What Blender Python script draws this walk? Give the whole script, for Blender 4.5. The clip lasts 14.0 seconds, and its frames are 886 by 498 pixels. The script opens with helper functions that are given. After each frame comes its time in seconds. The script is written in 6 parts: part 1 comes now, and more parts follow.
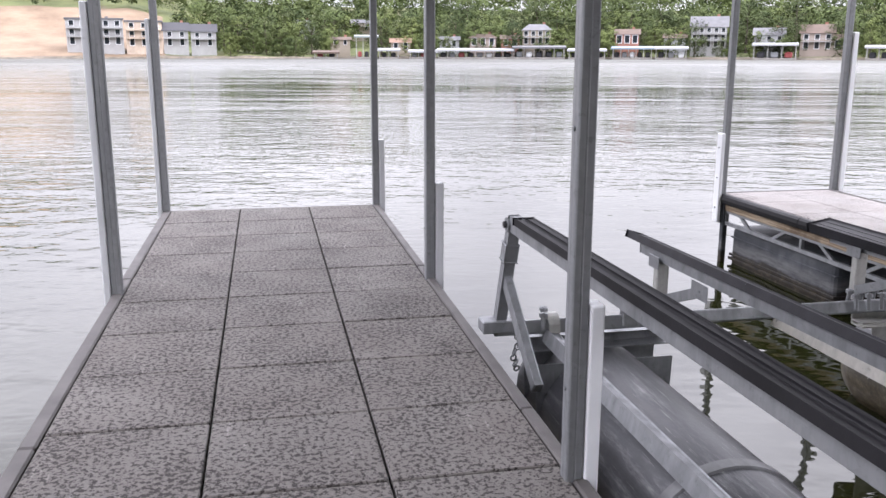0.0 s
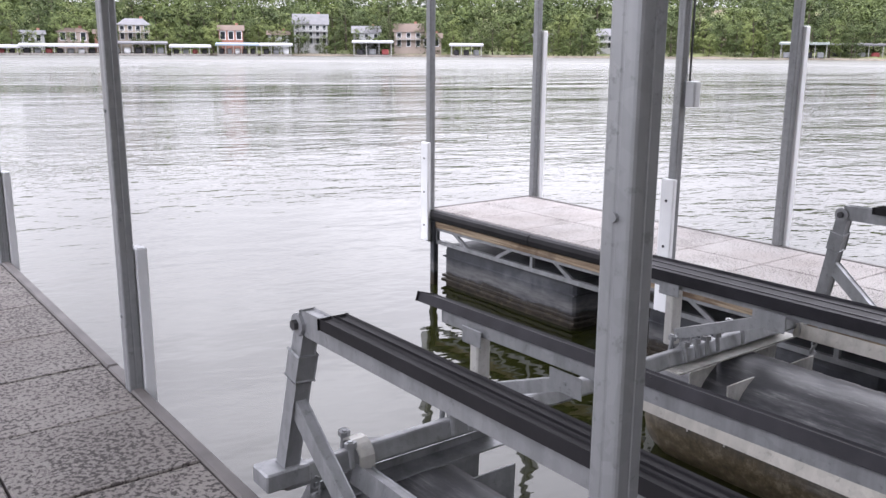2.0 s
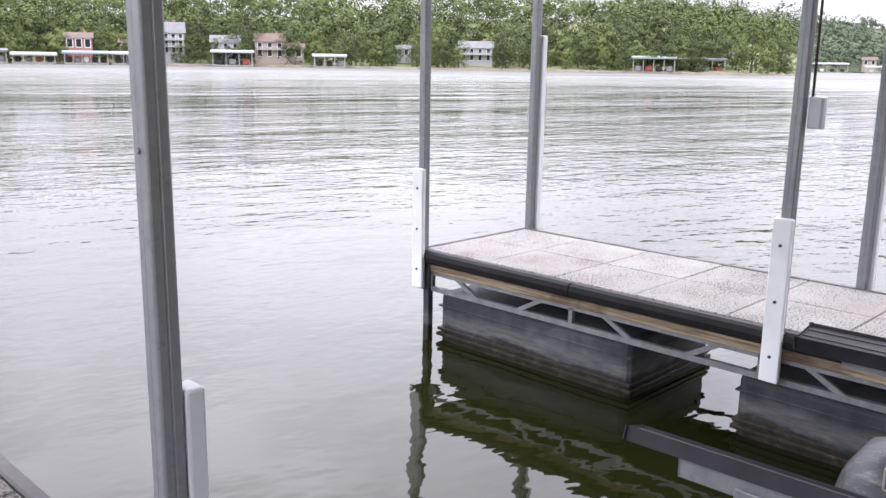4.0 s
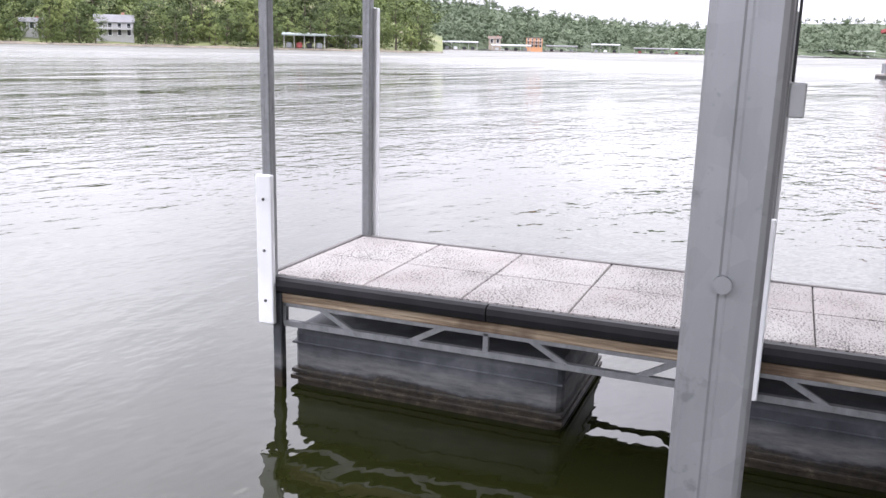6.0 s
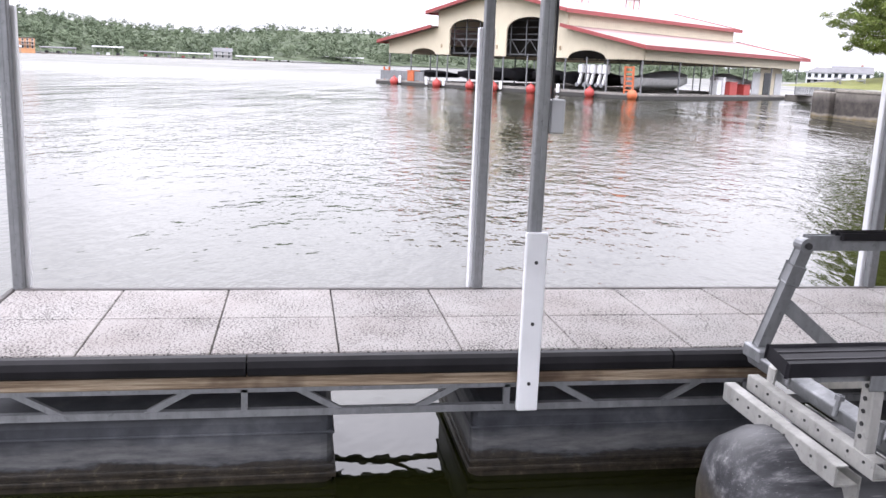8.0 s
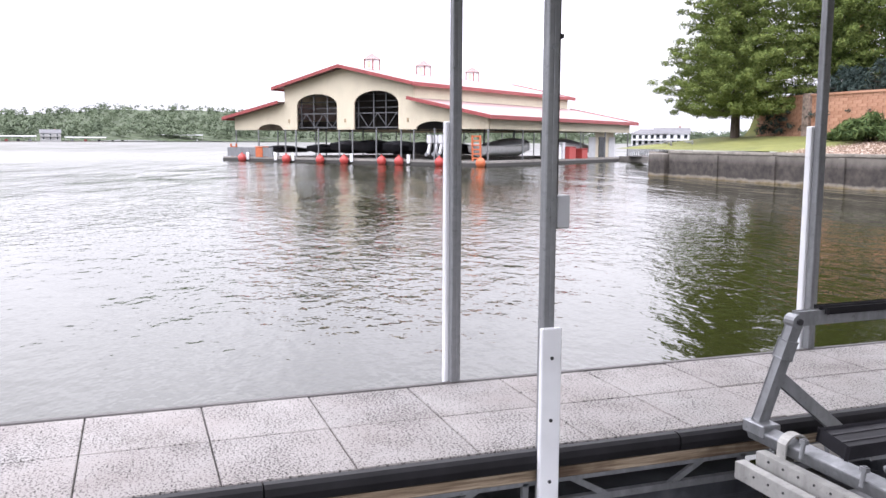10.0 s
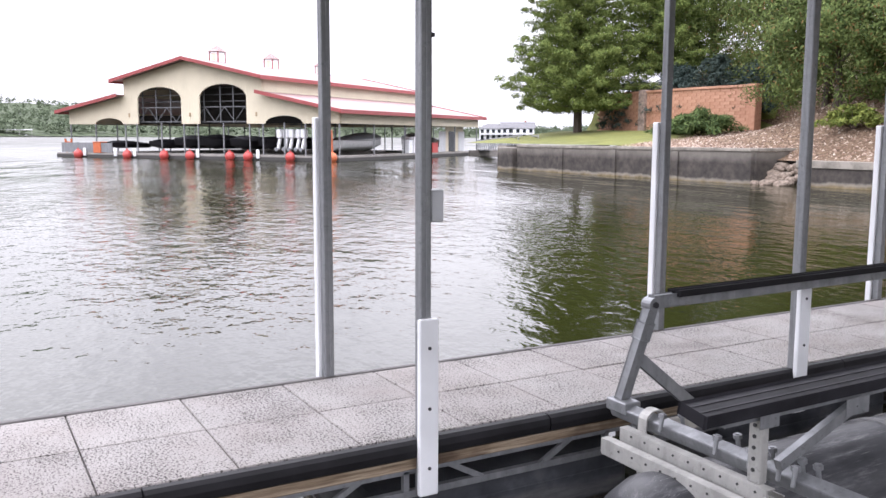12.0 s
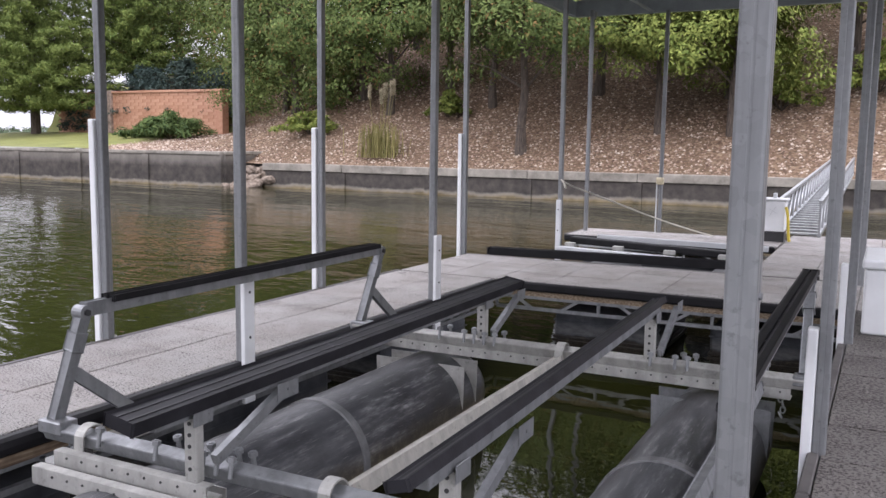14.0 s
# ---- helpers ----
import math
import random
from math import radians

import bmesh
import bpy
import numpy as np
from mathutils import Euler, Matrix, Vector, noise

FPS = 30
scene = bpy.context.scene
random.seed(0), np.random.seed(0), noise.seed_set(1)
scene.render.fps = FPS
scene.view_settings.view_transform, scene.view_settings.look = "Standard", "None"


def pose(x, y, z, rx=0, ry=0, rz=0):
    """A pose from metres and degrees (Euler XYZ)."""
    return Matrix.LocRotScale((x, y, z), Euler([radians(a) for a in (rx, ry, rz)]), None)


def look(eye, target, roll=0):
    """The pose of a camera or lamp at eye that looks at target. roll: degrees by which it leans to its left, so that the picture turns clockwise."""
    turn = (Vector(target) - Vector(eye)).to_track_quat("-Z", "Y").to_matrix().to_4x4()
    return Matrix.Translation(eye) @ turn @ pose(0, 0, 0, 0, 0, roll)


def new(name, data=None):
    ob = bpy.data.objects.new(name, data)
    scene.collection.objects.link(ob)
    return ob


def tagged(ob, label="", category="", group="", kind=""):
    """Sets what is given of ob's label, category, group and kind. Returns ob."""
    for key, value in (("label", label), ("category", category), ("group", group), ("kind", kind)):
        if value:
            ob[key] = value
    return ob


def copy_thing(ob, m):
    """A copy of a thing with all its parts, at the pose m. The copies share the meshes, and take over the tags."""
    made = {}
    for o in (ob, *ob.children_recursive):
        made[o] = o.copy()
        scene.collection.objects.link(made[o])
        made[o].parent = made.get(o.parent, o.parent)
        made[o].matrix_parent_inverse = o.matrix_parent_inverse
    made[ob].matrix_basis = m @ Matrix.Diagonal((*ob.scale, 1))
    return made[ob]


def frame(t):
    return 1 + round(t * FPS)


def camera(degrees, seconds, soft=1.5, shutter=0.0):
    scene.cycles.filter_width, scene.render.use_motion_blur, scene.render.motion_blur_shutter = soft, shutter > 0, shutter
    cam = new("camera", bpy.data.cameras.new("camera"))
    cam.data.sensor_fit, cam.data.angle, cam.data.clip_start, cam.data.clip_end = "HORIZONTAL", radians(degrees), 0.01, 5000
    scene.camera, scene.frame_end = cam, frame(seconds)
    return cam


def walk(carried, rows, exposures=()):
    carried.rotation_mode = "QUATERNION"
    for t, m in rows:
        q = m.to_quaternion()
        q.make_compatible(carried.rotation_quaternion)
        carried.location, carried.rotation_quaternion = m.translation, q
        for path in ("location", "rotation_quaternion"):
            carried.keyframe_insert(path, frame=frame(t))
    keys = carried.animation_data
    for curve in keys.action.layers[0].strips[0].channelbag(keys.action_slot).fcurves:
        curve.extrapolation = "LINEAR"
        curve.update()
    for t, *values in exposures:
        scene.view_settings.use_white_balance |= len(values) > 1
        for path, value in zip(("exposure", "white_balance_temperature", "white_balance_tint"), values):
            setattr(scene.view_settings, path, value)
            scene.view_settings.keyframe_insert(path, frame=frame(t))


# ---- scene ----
cam = camera(54.1, 14.0)
EXPOSURES = ((0, 0.18), (3, 0.21), (7, 0.19), (9.5, 0.09), (12.5, 0.04), (14, -0.14))
# the walk: seconds, eye, a point looked at, lean
PATH = [
    (0, (0.254, -3.267, 1.394), (0.643, -1.356, 0.95), 0.1),
    (0.5, (0.225, -2.808, 1.402), (0.867, -0.967, 0.956), -0.0),
    (1, (0.181, -2.367, 1.399), (1.159, -0.681, 0.952), -0.3),
    (1.5, (0.19, -1.935, 1.381), (1.309, -0.34, 0.929), -0.0),
    (2, (0.207, -1.604, 1.409), (1.373, -0.042, 0.961), 0.4),
    (2.5, (0.188, -1.223, 1.407), (1.503, 0.217, 0.965), 0.1),
    (3, (0.226, -0.766, 1.376), (1.572, 0.647, 0.937), 0.3),
    (3.2, (0.24, -0.587, 1.371), (1.582, 0.829, 0.931), 0.2),
    (5.5, (0.456, 1.555, 1.351), (2.173, 2.493, 0.934), 2.0),
    (6, (0.499, 1.921, 1.344), (2.311, 2.635, 0.889), 1.4),
    (6.5, (0.611, 2.246, 1.336), (2.499, 2.745, 0.905), 1.1),
    (7, (0.667, 2.56, 1.337), (2.62, 2.679, 0.92), 1.6),
    (9.5, (1.072, 3.675, 1.434), (2.965, 3.119, 1.106), 1.1),
    (10, (1.106, 3.808, 1.474), (2.976, 3.142, 1.227), 0.3),
    (10.5, (1.104, 3.917, 1.494), (2.955, 3.189, 1.281), 0.3),
    (11, (1.101, 3.964, 1.485), (2.923, 3.167, 1.272), 0.7),
    (11.5, (1.1, 3.961, 1.478), (2.875, 3.071, 1.237), 0.7),
    (12, (1.088, 3.941, 1.481), (2.816, 2.968, 1.223), 0.2),
    (12.5, (1.076, 3.899, 1.475), (2.688, 2.744, 1.216), 0.3),
    (13, (1.059, 3.815, 1.467), (2.457, 2.406, 1.221), 0.4),
    (13.5, (1.034, 3.756, 1.461), (2.196, 2.145, 1.227), 0.7),
    (14, (0.996, 3.688, 1.444), (1.901, 1.92, 1.205), 0.8),
]
walk(cam, [(t, look(eye, target, roll)) for t, eye, target, roll in PATH], EXPOSURES)


# ---- world and light: a bright overcast sky ----
world = bpy.data.worlds.new("overcast_sky")
scene.world = world
world.use_nodes = True
wn, wl = world.node_tree.nodes, world.node_tree.links
sky = wn.new("ShaderNodeTexSky")
sky.sky_type, sky.sun_disc = "NISHITA", False
sky.sun_elevation, sky.sun_rotation = radians(46), radians(75)
sky.air_density, sky.dust_density = 1.0, 3.0
grey = wn.new("ShaderNodeHueSaturation")
grey.inputs["Saturation"].default_value = 0.12
wl.new(sky.outputs[0], grey.inputs["Color"])
coord = wn.new("ShaderNodeTexCoord")
cloud = wn.new("ShaderNodeTexNoise")
cloud.inputs["Scale"].default_value = 3.2
cloud.inputs["Detail"].default_value = 6
cmap = wn.new("ShaderNodeMapping")
cmap.inputs["Scale"].default_value = (1, 1, 2.4)
wl.new(coord.outputs["Generated"], cmap.inputs[0])
wl.new(cmap.outputs[0], cloud.inputs["Vector"])
cramp = wn.new("ShaderNodeValToRGB")
cramp.color_ramp.elements[0].position, cramp.color_ramp.elements[1].position = 0.35, 0.68
cramp.color_ramp.elements[0].color = (11.6, 11.4, 13.3, 1)
cramp.color_ramp.elements[1].color = (18.2, 17.9, 20.2, 1)
wl.new(cloud.outputs["Fac"], cramp.inputs[0])
veil = wn.new("ShaderNodeMix")
veil.data_type = "RGBA"
veil.inputs["Factor"].default_value = 0.9
wl.new(grey.outputs[0], veil.inputs[6])
wl.new(cramp.outputs[0], veil.inputs[7])
split = wn.new("ShaderNodeSeparateXYZ")
wl.new(coord.outputs["Generated"], split.inputs[0])
lift_up = wn.new("ShaderNodeMapRange")
for i, v in enumerate((0.05, 0.60, 0.56, 2.45)):
    lift_up.inputs[i + 1].default_value = v
wl.new(split.outputs[2], lift_up.inputs[0])
zenith = wn.new("ShaderNodeVectorMath")
zenith.operation = "SCALE"
wl.new(veil.outputs[2], zenith.inputs[0])
wl.new(lift_up.outputs[0], zenith.inputs["Scale"])
wl.new(zenith.outputs[0], wn["Background"].inputs[0])
wn["Background"].inputs[1].default_value = 0.15


sun_data = bpy.data.lights.new("sun", "SUN")
sun_data.energy, sun_data.angle, sun_data.color = 0.4, radians(40), (1.0, 0.98, 0.95)
sun = new("sun", sun_data)
sun.matrix_world = look((36, 12, 40), (0, 0, 0))

WATER = -0.7


# ---- materials ----
class Nodes:
    """A small helper to write node materials."""

    def __init__(self, name, rough=0.6, metal=0.0, ior=1.45):
        self.m = bpy.data.materials.new(name)
        self.m.use_nodes = True
        self.t = self.m.node_tree
        self.b = self.t.nodes["Principled BSDF"]
        self.b.inputs["Roughness"].default_value = rough
        self.b.inputs["Metallic"].default_value = metal
        self.b.inputs["IOR"].default_value = ior
        self.co = self.t.nodes.new("ShaderNodeTexCoord").outputs["Object"]

    def world(self):
        self.co = self.t.nodes.new("ShaderNodeNewGeometry").outputs["Position"]
        return self

    def stretch(self, x, y, z, turn=0.0):
        n = self.t.nodes.new("ShaderNodeMapping")
        n.inputs["Scale"].default_value = (x, y, z)
        n.inputs["Rotation"].default_value = (0, 0, radians(turn))
        self.t.links.new(self.co, n.inputs[0])
        return n.outputs[0]

    def noise(self, scale, detail=4, rough=0.55, vec=None):
        n = self.t.nodes.new("ShaderNodeTexNoise")
        n.inputs["Scale"].default_value, n.inputs["Detail"].default_value = scale, detail
        n.inputs["Roughness"].default_value = rough
        self.t.links.new(vec or self.co, n.inputs["Vector"])
        return n.outputs["Fac"]

    def cells(self, scale, what="Distance", vec=None, feature="F1"):
        n = self.t.nodes.new("ShaderNodeTexVoronoi")
        n.feature = feature
        n.inputs["Scale"].default_value = scale
        self.t.links.new(vec or self.co, n.inputs["Vector"])
        return n.outputs[what]

    def wave(self, scale, axis="X", profile="SIN", distort=0.0):
        n = self.t.nodes.new("ShaderNodeTexWave")
        n.bands_direction, n.wave_profile = axis, profile
        n.inputs["Scale"].default_value, n.inputs["Distortion"].default_value = scale, distort
        self.t.links.new(self.co, n.inputs["Vector"])
        return n.outputs["Fac"]

    def ramp(self, fac, *stops):
        n = self.t.nodes.new("ShaderNodeValToRGB")
        e = n.color_ramp.elements
        while len(e) < len(stops):
            e.new(0.5)
        for k, (p, c) in zip(e, stops):
            k.position = p
            k.color = (c, c, c, 1) if isinstance(c, (int, float)) else (*c, 1)
        self.t.links.new(fac, n.inputs[0])
        return n.outputs[0]

    def mix(self, fac, a, b, blend="MIX"):
        n = self.t.nodes.new("ShaderNodeMix")
        n.data_type, n.blend_type = "RGBA", blend
        for i, v in ((0, fac), (6, a), (7, b)):
            if isinstance(v, (int, float)):
                n.inputs[i].default_value = v if i == 0 else (v, v, v, 1)
            elif isinstance(v, tuple):
                n.inputs[i].default_value = (*v, 1)
            else:
                self.t.links.new(v, n.inputs[i])
        return n.outputs[2]

    def sums(self, a, b, op="ADD"):
        n = self.t.nodes.new("ShaderNodeMath")
        n.operation = op
        for i, v in enumerate((a, b)):
            if isinstance(v, (int, float)):
                n.inputs[i].default_value = v
            else:
                self.t.links.new(v, n.inputs[i])
        return n.outputs[0]

    def height(self):
        p = self.t.nodes.new("ShaderNodeNewGeometry").outputs["Position"]
        n = self.t.nodes.new("ShaderNodeSeparateXYZ")
        self.t.links.new(p, n.inputs[0])
        return n.outputs[2]

    def island(self):
        return self.t.nodes.new("ShaderNodeNewGeometry").outputs["Random Per Island"]

    def each(self):
        return self.t.nodes.new("ShaderNodeObjectInfo").outputs["Random"]

    def colour(self, c):
        if isinstance(c, tuple):
            self.b.inputs["Base Color"].default_value = (*c, 1)
        else:
            self.t.links.new(c, self.b.inputs["Base Color"])
        return self

    def rough(self, r):
        self.t.links.new(r, self.b.inputs["Roughness"])
        return self

    def bump(self, h, strength=0.3, dist=0.01):
        n = self.t.nodes.new("ShaderNodeBump")
        n.inputs["Strength"].default_value, n.inputs["Distance"].default_value = strength, dist
        self.t.links.new(h, n.inputs["Height"])
        if self.b.inputs["Normal"].links:
            self.t.links.new(self.b.inputs["Normal"].links[0].from_socket, n.inputs["Normal"])
        self.t.links.new(n.outputs[0], self.b.inputs["Normal"])
        return self


def plain(name, c, rough=0.6, metal=0.0, vary=0.12, scale=6.0):
    k = Nodes(name, rough, metal)
    lo, hi = tuple(v * (1 - vary) for v in c), tuple(min(1, v * (1 + vary)) for v in c)
    k.colour(k.ramp(k.noise(scale, 5), (0.3, lo), (0.7, hi)))
    k.bump(k.noise(scale * 12, 3), 0.15, 0.003)
    return k.m


def galvanised(name, c, rough=0.45, metal=0.55):
    k = Nodes(name, rough, metal).world()
    spangle = k.ramp(k.cells(38, "Color"), (0.0, 0.25), (1.0, 0.75))
    streak = k.noise(9, 5, 0.6, k.stretch(1, 1, 0.12))
    base = k.mix(0.16, k.ramp(streak, (0.3, tuple(v * 0.72 for v in c)), (0.62, c)), spangle, "OVERLAY")
    spots = k.ramp(k.noise(26, 4, 0.7), (0.60, 0.0), (0.68, 1.0))
    k.colour(k.mix(k.sums(spots, 0.45, "MULTIPLY"), base, tuple(v * 0.42 for v in c)))
    k.rough(k.ramp(streak, (0.3, rough + 0.2), (0.7, rough - 0.05)))
    k.bump(streak, 0.12, 0.004)
    return k.m


def make_tile(name, pit, tone, grit=52, cool=0.965):
    k = Nodes(name, 0.85).world()
    pits = k.ramp(k.sums(k.noise(grit, 4, 0.66), k.sums(k.sums(k.noise(2.6, 3), 0.5, "SUBTRACT"), 0.22, "MULTIPLY")), (pit - 0.045, 1.0), (pit + 0.012, 0.0))
    fine = k.noise(150, 2, 0.6)
    patch = k.noise(1.7, 4, 0.6)
    stone = k.ramp(fine, (0.3, (0.20, 0.185, 0.175)), (0.6, (0.40, 0.37, 0.35)))
    stone = k.mix(0.5, stone, k.ramp(patch, (0.3, (0.24, 0.20, 0.185)), (0.7, (0.42, 0.40, 0.385))))
    stone = k.mix(k.sums(k.each(), 0.22, "MULTIPLY"), stone, (0.46, 0.41, 0.385))
    stone = k.mix(1.0, stone, (tone, tone * (0.5 + 0.5 * cool) * 1.01, tone * cool), "MULTIPLY")
    worn = k.ramp(k.noise(6, 5, 0.7, k.stretch(3.5, 0.35, 1)), (0.62, 0.0), (0.75, 1.0))
    stone = k.mix(k.sums(worn, 0.35, "MULTIPLY"), stone, (0.48, 0.45, 0.43))
    k.colour(k.mix(k.sums(pits, 0.96, "MULTIPLY"), stone, (0.024, 0.020, 0.018)))
    k.bump(k.sums(k.sums(1.0, pits, "SUBTRACT"), k.sums(fine, 0.3, "MULTIPLY")), 0.7, 0.006)
    return k.m


def make_wood():
    k = Nodes("weathered_timber", 0.8).world()
    grain = k.noise(14, 6, 0.65, k.stretch(3, 0.22, 6))
    c = k.ramp(grain, (0.28, (0.10, 0.068, 0.045)), (0.5, (0.27, 0.205, 0.14)), (0.72, (0.46, 0.39, 0.29)))
    rust = k.ramp(k.noise(0.9, 5, 0.65), (0.50, 0.0), (0.60, 1.0))
    c = k.mix(k.sums(rust, 0.75, "MULTIPLY"), c, (0.055, 0.032, 0.022))
    k.colour(c).bump(grain, 0.5, 0.006)
    return k.m


def make_float():
    k = Nodes("weathered_shaded_float", 0.55).world()
    c = k.ramp(k.noise(3, 6, 0.6), (0.3, (0.030, 0.032, 0.037)), (0.55, (0.062, 0.066, 0.074)), (0.75, (0.125, 0.13, 0.14)))
    wobble = k.sums(k.sums(k.noise(2.2, 5, 0.65, k.stretch(1, 1, 3)), 0.5, "SUBTRACT"), 0.16, "MULTIPLY")
    level = k.sums(k.sums(k.height(), wobble), -WATER)
    # scuffed pale band; ending it higher up paints in the deck's shadow
    dry = k.ramp(k.sums(level, 2.0, "MULTIPLY"), (0.24, 0.0), (0.29, 1.0), (0.40, 0.85), (0.52, 0.0))
    c = k.mix(k.sums(dry, 0.62, "MULTIPLY"), c, k.ramp(k.noise(9, 5, 0.7, k.stretch(1, 0.5, 3)), (0.3, (0.07, 0.07, 0.072)), (0.7, (0.21, 0.21, 0.205))))
    wet = k.ramp(k.sums(level, 2.0, "MULTIPLY"), (0.09, 1.0), (0.23, 0.8), (0.26, 0.0))
    dirt = k.ramp(k.noise(16, 5, 0.7), (0.3, (0.010, 0.009, 0.007)), (0.6, (0.038, 0.031, 0.022)), (0.75, (0.115, 0.095, 0.065)))
    k.colour(k.mix(wet, c, dirt))
    k.bump(k.noise(22, 4), 0.25, 0.006)
    return k.m


def make_water():
    k = Nodes("lake_water", 0.03, 0.0, 1.333).world()
    k.colour(k.ramp(k.noise(0.05, 2), (0.3, (0.010, 0.012, 0.0030)), (0.7, (0.016, 0.0165, 0.0045))))

    def span(value, a, b, c, d):
        n = k.t.nodes.new("ShaderNodeMapRange")
        for i, v in enumerate((a, b, c, d)):
            n.inputs[i + 1].default_value = v
        k.t.links.new(value, n.inputs[0])
        return n.outputs[0]

    def crests(x, y):
        """Coordinates turned so that wave crests run along the first axis, then stretched."""
        turn = k.t.nodes.new("ShaderNodeMapping")
        turn.inputs["Rotation"].default_value = (0, 0, radians(14))
        k.t.links.new(k.co, turn.inputs[0])
        n = k.t.nodes.new("ShaderNodeMapping")
        n.inputs["Scale"].default_value = (x, y, 1)
        k.t.links.new(turn.outputs[0], n.inputs[0])
        return n.outputs[0]

    reach = k.t.nodes.new("ShaderNodeVectorMath")
    reach.operation = "DISTANCE"
    reach.inputs[1].default_value = (2.2, 0.0, WATER)
    k.t.links.new(k.co, reach.inputs[0])
    reach = reach.outputs["Value"]
    axes = k.t.nodes.new("ShaderNodeSeparateXYZ")
    k.t.links.new(k.co, axes.inputs[0])
    # gusts lie in long bands; the slip and the cove behind the dock are sheltered
    gust = k.ramp(k.noise(1.0, 3, 0.6, crests(0.035, 0.11)), (0.36, 0.30), (0.62, 1.0))
    shelter = span(axes.outputs[1], 0.0, -20.0, 1.0, 0.55)
    near = span(reach, 4.2, 10.0, 0.10, 1.0)
    amp = k.sums(k.sums(gust, shelter, "MULTIPLY"), near, "MULTIPLY")
    k.rough(k.sums(span(reach, 35.0, 190.0, 0.02, 0.40), k.sums(0.75, k.sums(gust, 0.35, "MULTIPLY")), "MULTIPLY"))
    swell = k.noise(0.40, 2, 0.5, crests(0.6, 1.3))
    long_wave = k.sums(k.noise(1.0, 2, 0.5, crests(0.10, 0.50)), span(reach, 25.0, 130.0, 0.25, 7.0), "MULTIPLY")
    ripple = k.noise(2.0, 3, 0.52, crests(0.75, 1.2))
    fine = k.noise(5.5, 2, 0.5, crests(0.75, 1.2))
    k.bump(swell, 0.26, 0.14)
    k.bump(k.sums(long_wave, gust, "MULTIPLY"), 0.8, 0.16)
    k.bump(k.sums(ripple, k.sums(amp, span(reach, 60.0, 160.0, 1.0, 2.2), "MULTIPLY"), "MULTIPLY"), 0.85, 0.085)
    k.bump(k.sums(fine, k.sums(amp, span(reach, 20.0, 60.0, 1.0, 0.3), "MULTIPLY"), "MULTIPLY"), 0.8, 0.026)
    return k.m


def make_concrete():
    k = Nodes("seawall_concrete", 0.85).world()
    c = k.ramp(k.noise(1.4, 6, 0.62), (0.3, (0.17, 0.155, 0.135)), (0.7, (0.29, 0.265, 0.23)))
    z = k.sums(k.height(), k.sums(k.noise(0.9, 5, 0.65, k.stretch(1, 1, 0.5)), 0.42, "MULTIPLY"))
    band = k.ramp(k.sums(k.sums(z, 0.8), 0.4, "MULTIPLY"), (0.17, 0.0), (0.22, 1.0), (0.50, 1.0), (0.62, 0.6), (0.75, 0.25))
    c = k.mix(k.sums(band, 0.94, "MULTIPLY"), c, k.ramp(k.noise(3, 4), (0.3, (0.014, 0.012, 0.011)), (0.7, (0.062, 0.052, 0.044))))
    foot = k.ramp(k.sums(k.sums(z, 0.8), 0.4, "MULTIPLY"), (0.13, 1.0), (0.20, 0.0))
    c = k.mix(foot, c, k.ramp(k.noise(2.2, 5), (0.3, (0.075, 0.058, 0.026)), (0.7, (0.21, 0.165, 0.095))))
    k.colour(c).bump(k.noise(9, 6, 0.6), 0.4, 0.03)
    return k.m


def make_slope():
    k = Nodes("leaf_litter_and_stone", 0.9).world()
    c = k.ramp(k.cells(11, "Color"), (0.1, (0.055, 0.033, 0.020)), (0.5, (0.15, 0.093, 0.056)), (0.9, (0.26, 0.19, 0.125)))
    c = k.mix(k.ramp(k.noise(0.35, 5), (0.35, 0.0), (0.7, 0.7)), c, (0.10, 0.064, 0.036))
    k.colour(c).bump(k.cells(6.5), 0.7, 0.08)
    return k.m


def make_grass(name, lo, hi):
    k = Nodes(name, 0.95).world()
    c = k.ramp(k.noise(0.5, 6, 0.7), (0.3, lo), (0.7, hi))
    k.colour(k.mix(0.35, c, k.ramp(k.noise(14, 4), (0.3, lo), (0.7, hi)))).bump(k.noise(20, 3), 0.5, 0.05)
    return k.m


def make_leaf(name, lo, hi, dry=None, patch=0.0):
    k = Nodes(name, 0.8)
    c = k.mix(k.ramp(k.island(), (0.0, 0.0), (1.0, 1.0)), lo, hi)
    c = k.mix(k.sums(k.each(), 0.35, "MULTIPLY"), c, tuple(0.8 * (a + b) / 2 for a, b in zip(lo, (0.10, 0.09, 0.03))))
    if patch:
        k.world()
        spots = k.ramp(k.noise(patch, 2), (0.36, 0.0), (0.62, 1.0))
        c = k.mix(k.sums(spots, 0.55, "MULTIPLY"), c, tuple(v * 1.12 for v in hi))
        c = k.mix(k.ramp(k.noise(patch * 1.7, 1), (0.55, 0.0), (0.68, 0.5)), c, tuple(v * 0.8 for v in lo))
    if dry:
        c = k.mix(k.ramp(k.island(), (0.93, 0.0), (0.95, 1.0)), c, dry)
    k.colour(c)
    k.b.inputs["Specular IOR Level"].default_value = 0.12
    return k.m


def make_bark():
    k = Nodes("bark", 0.9)
    v = k.stretch(6, 6, 1)
    k.colour(k.ramp(k.noise(3, 5, 0.6, v), (0.3, (0.032, 0.025, 0.020)), (0.7, (0.115, 0.09, 0.072)))).bump(k.noise(3, 5, 0.6, v), 0.8, 0.03)
    return k.m


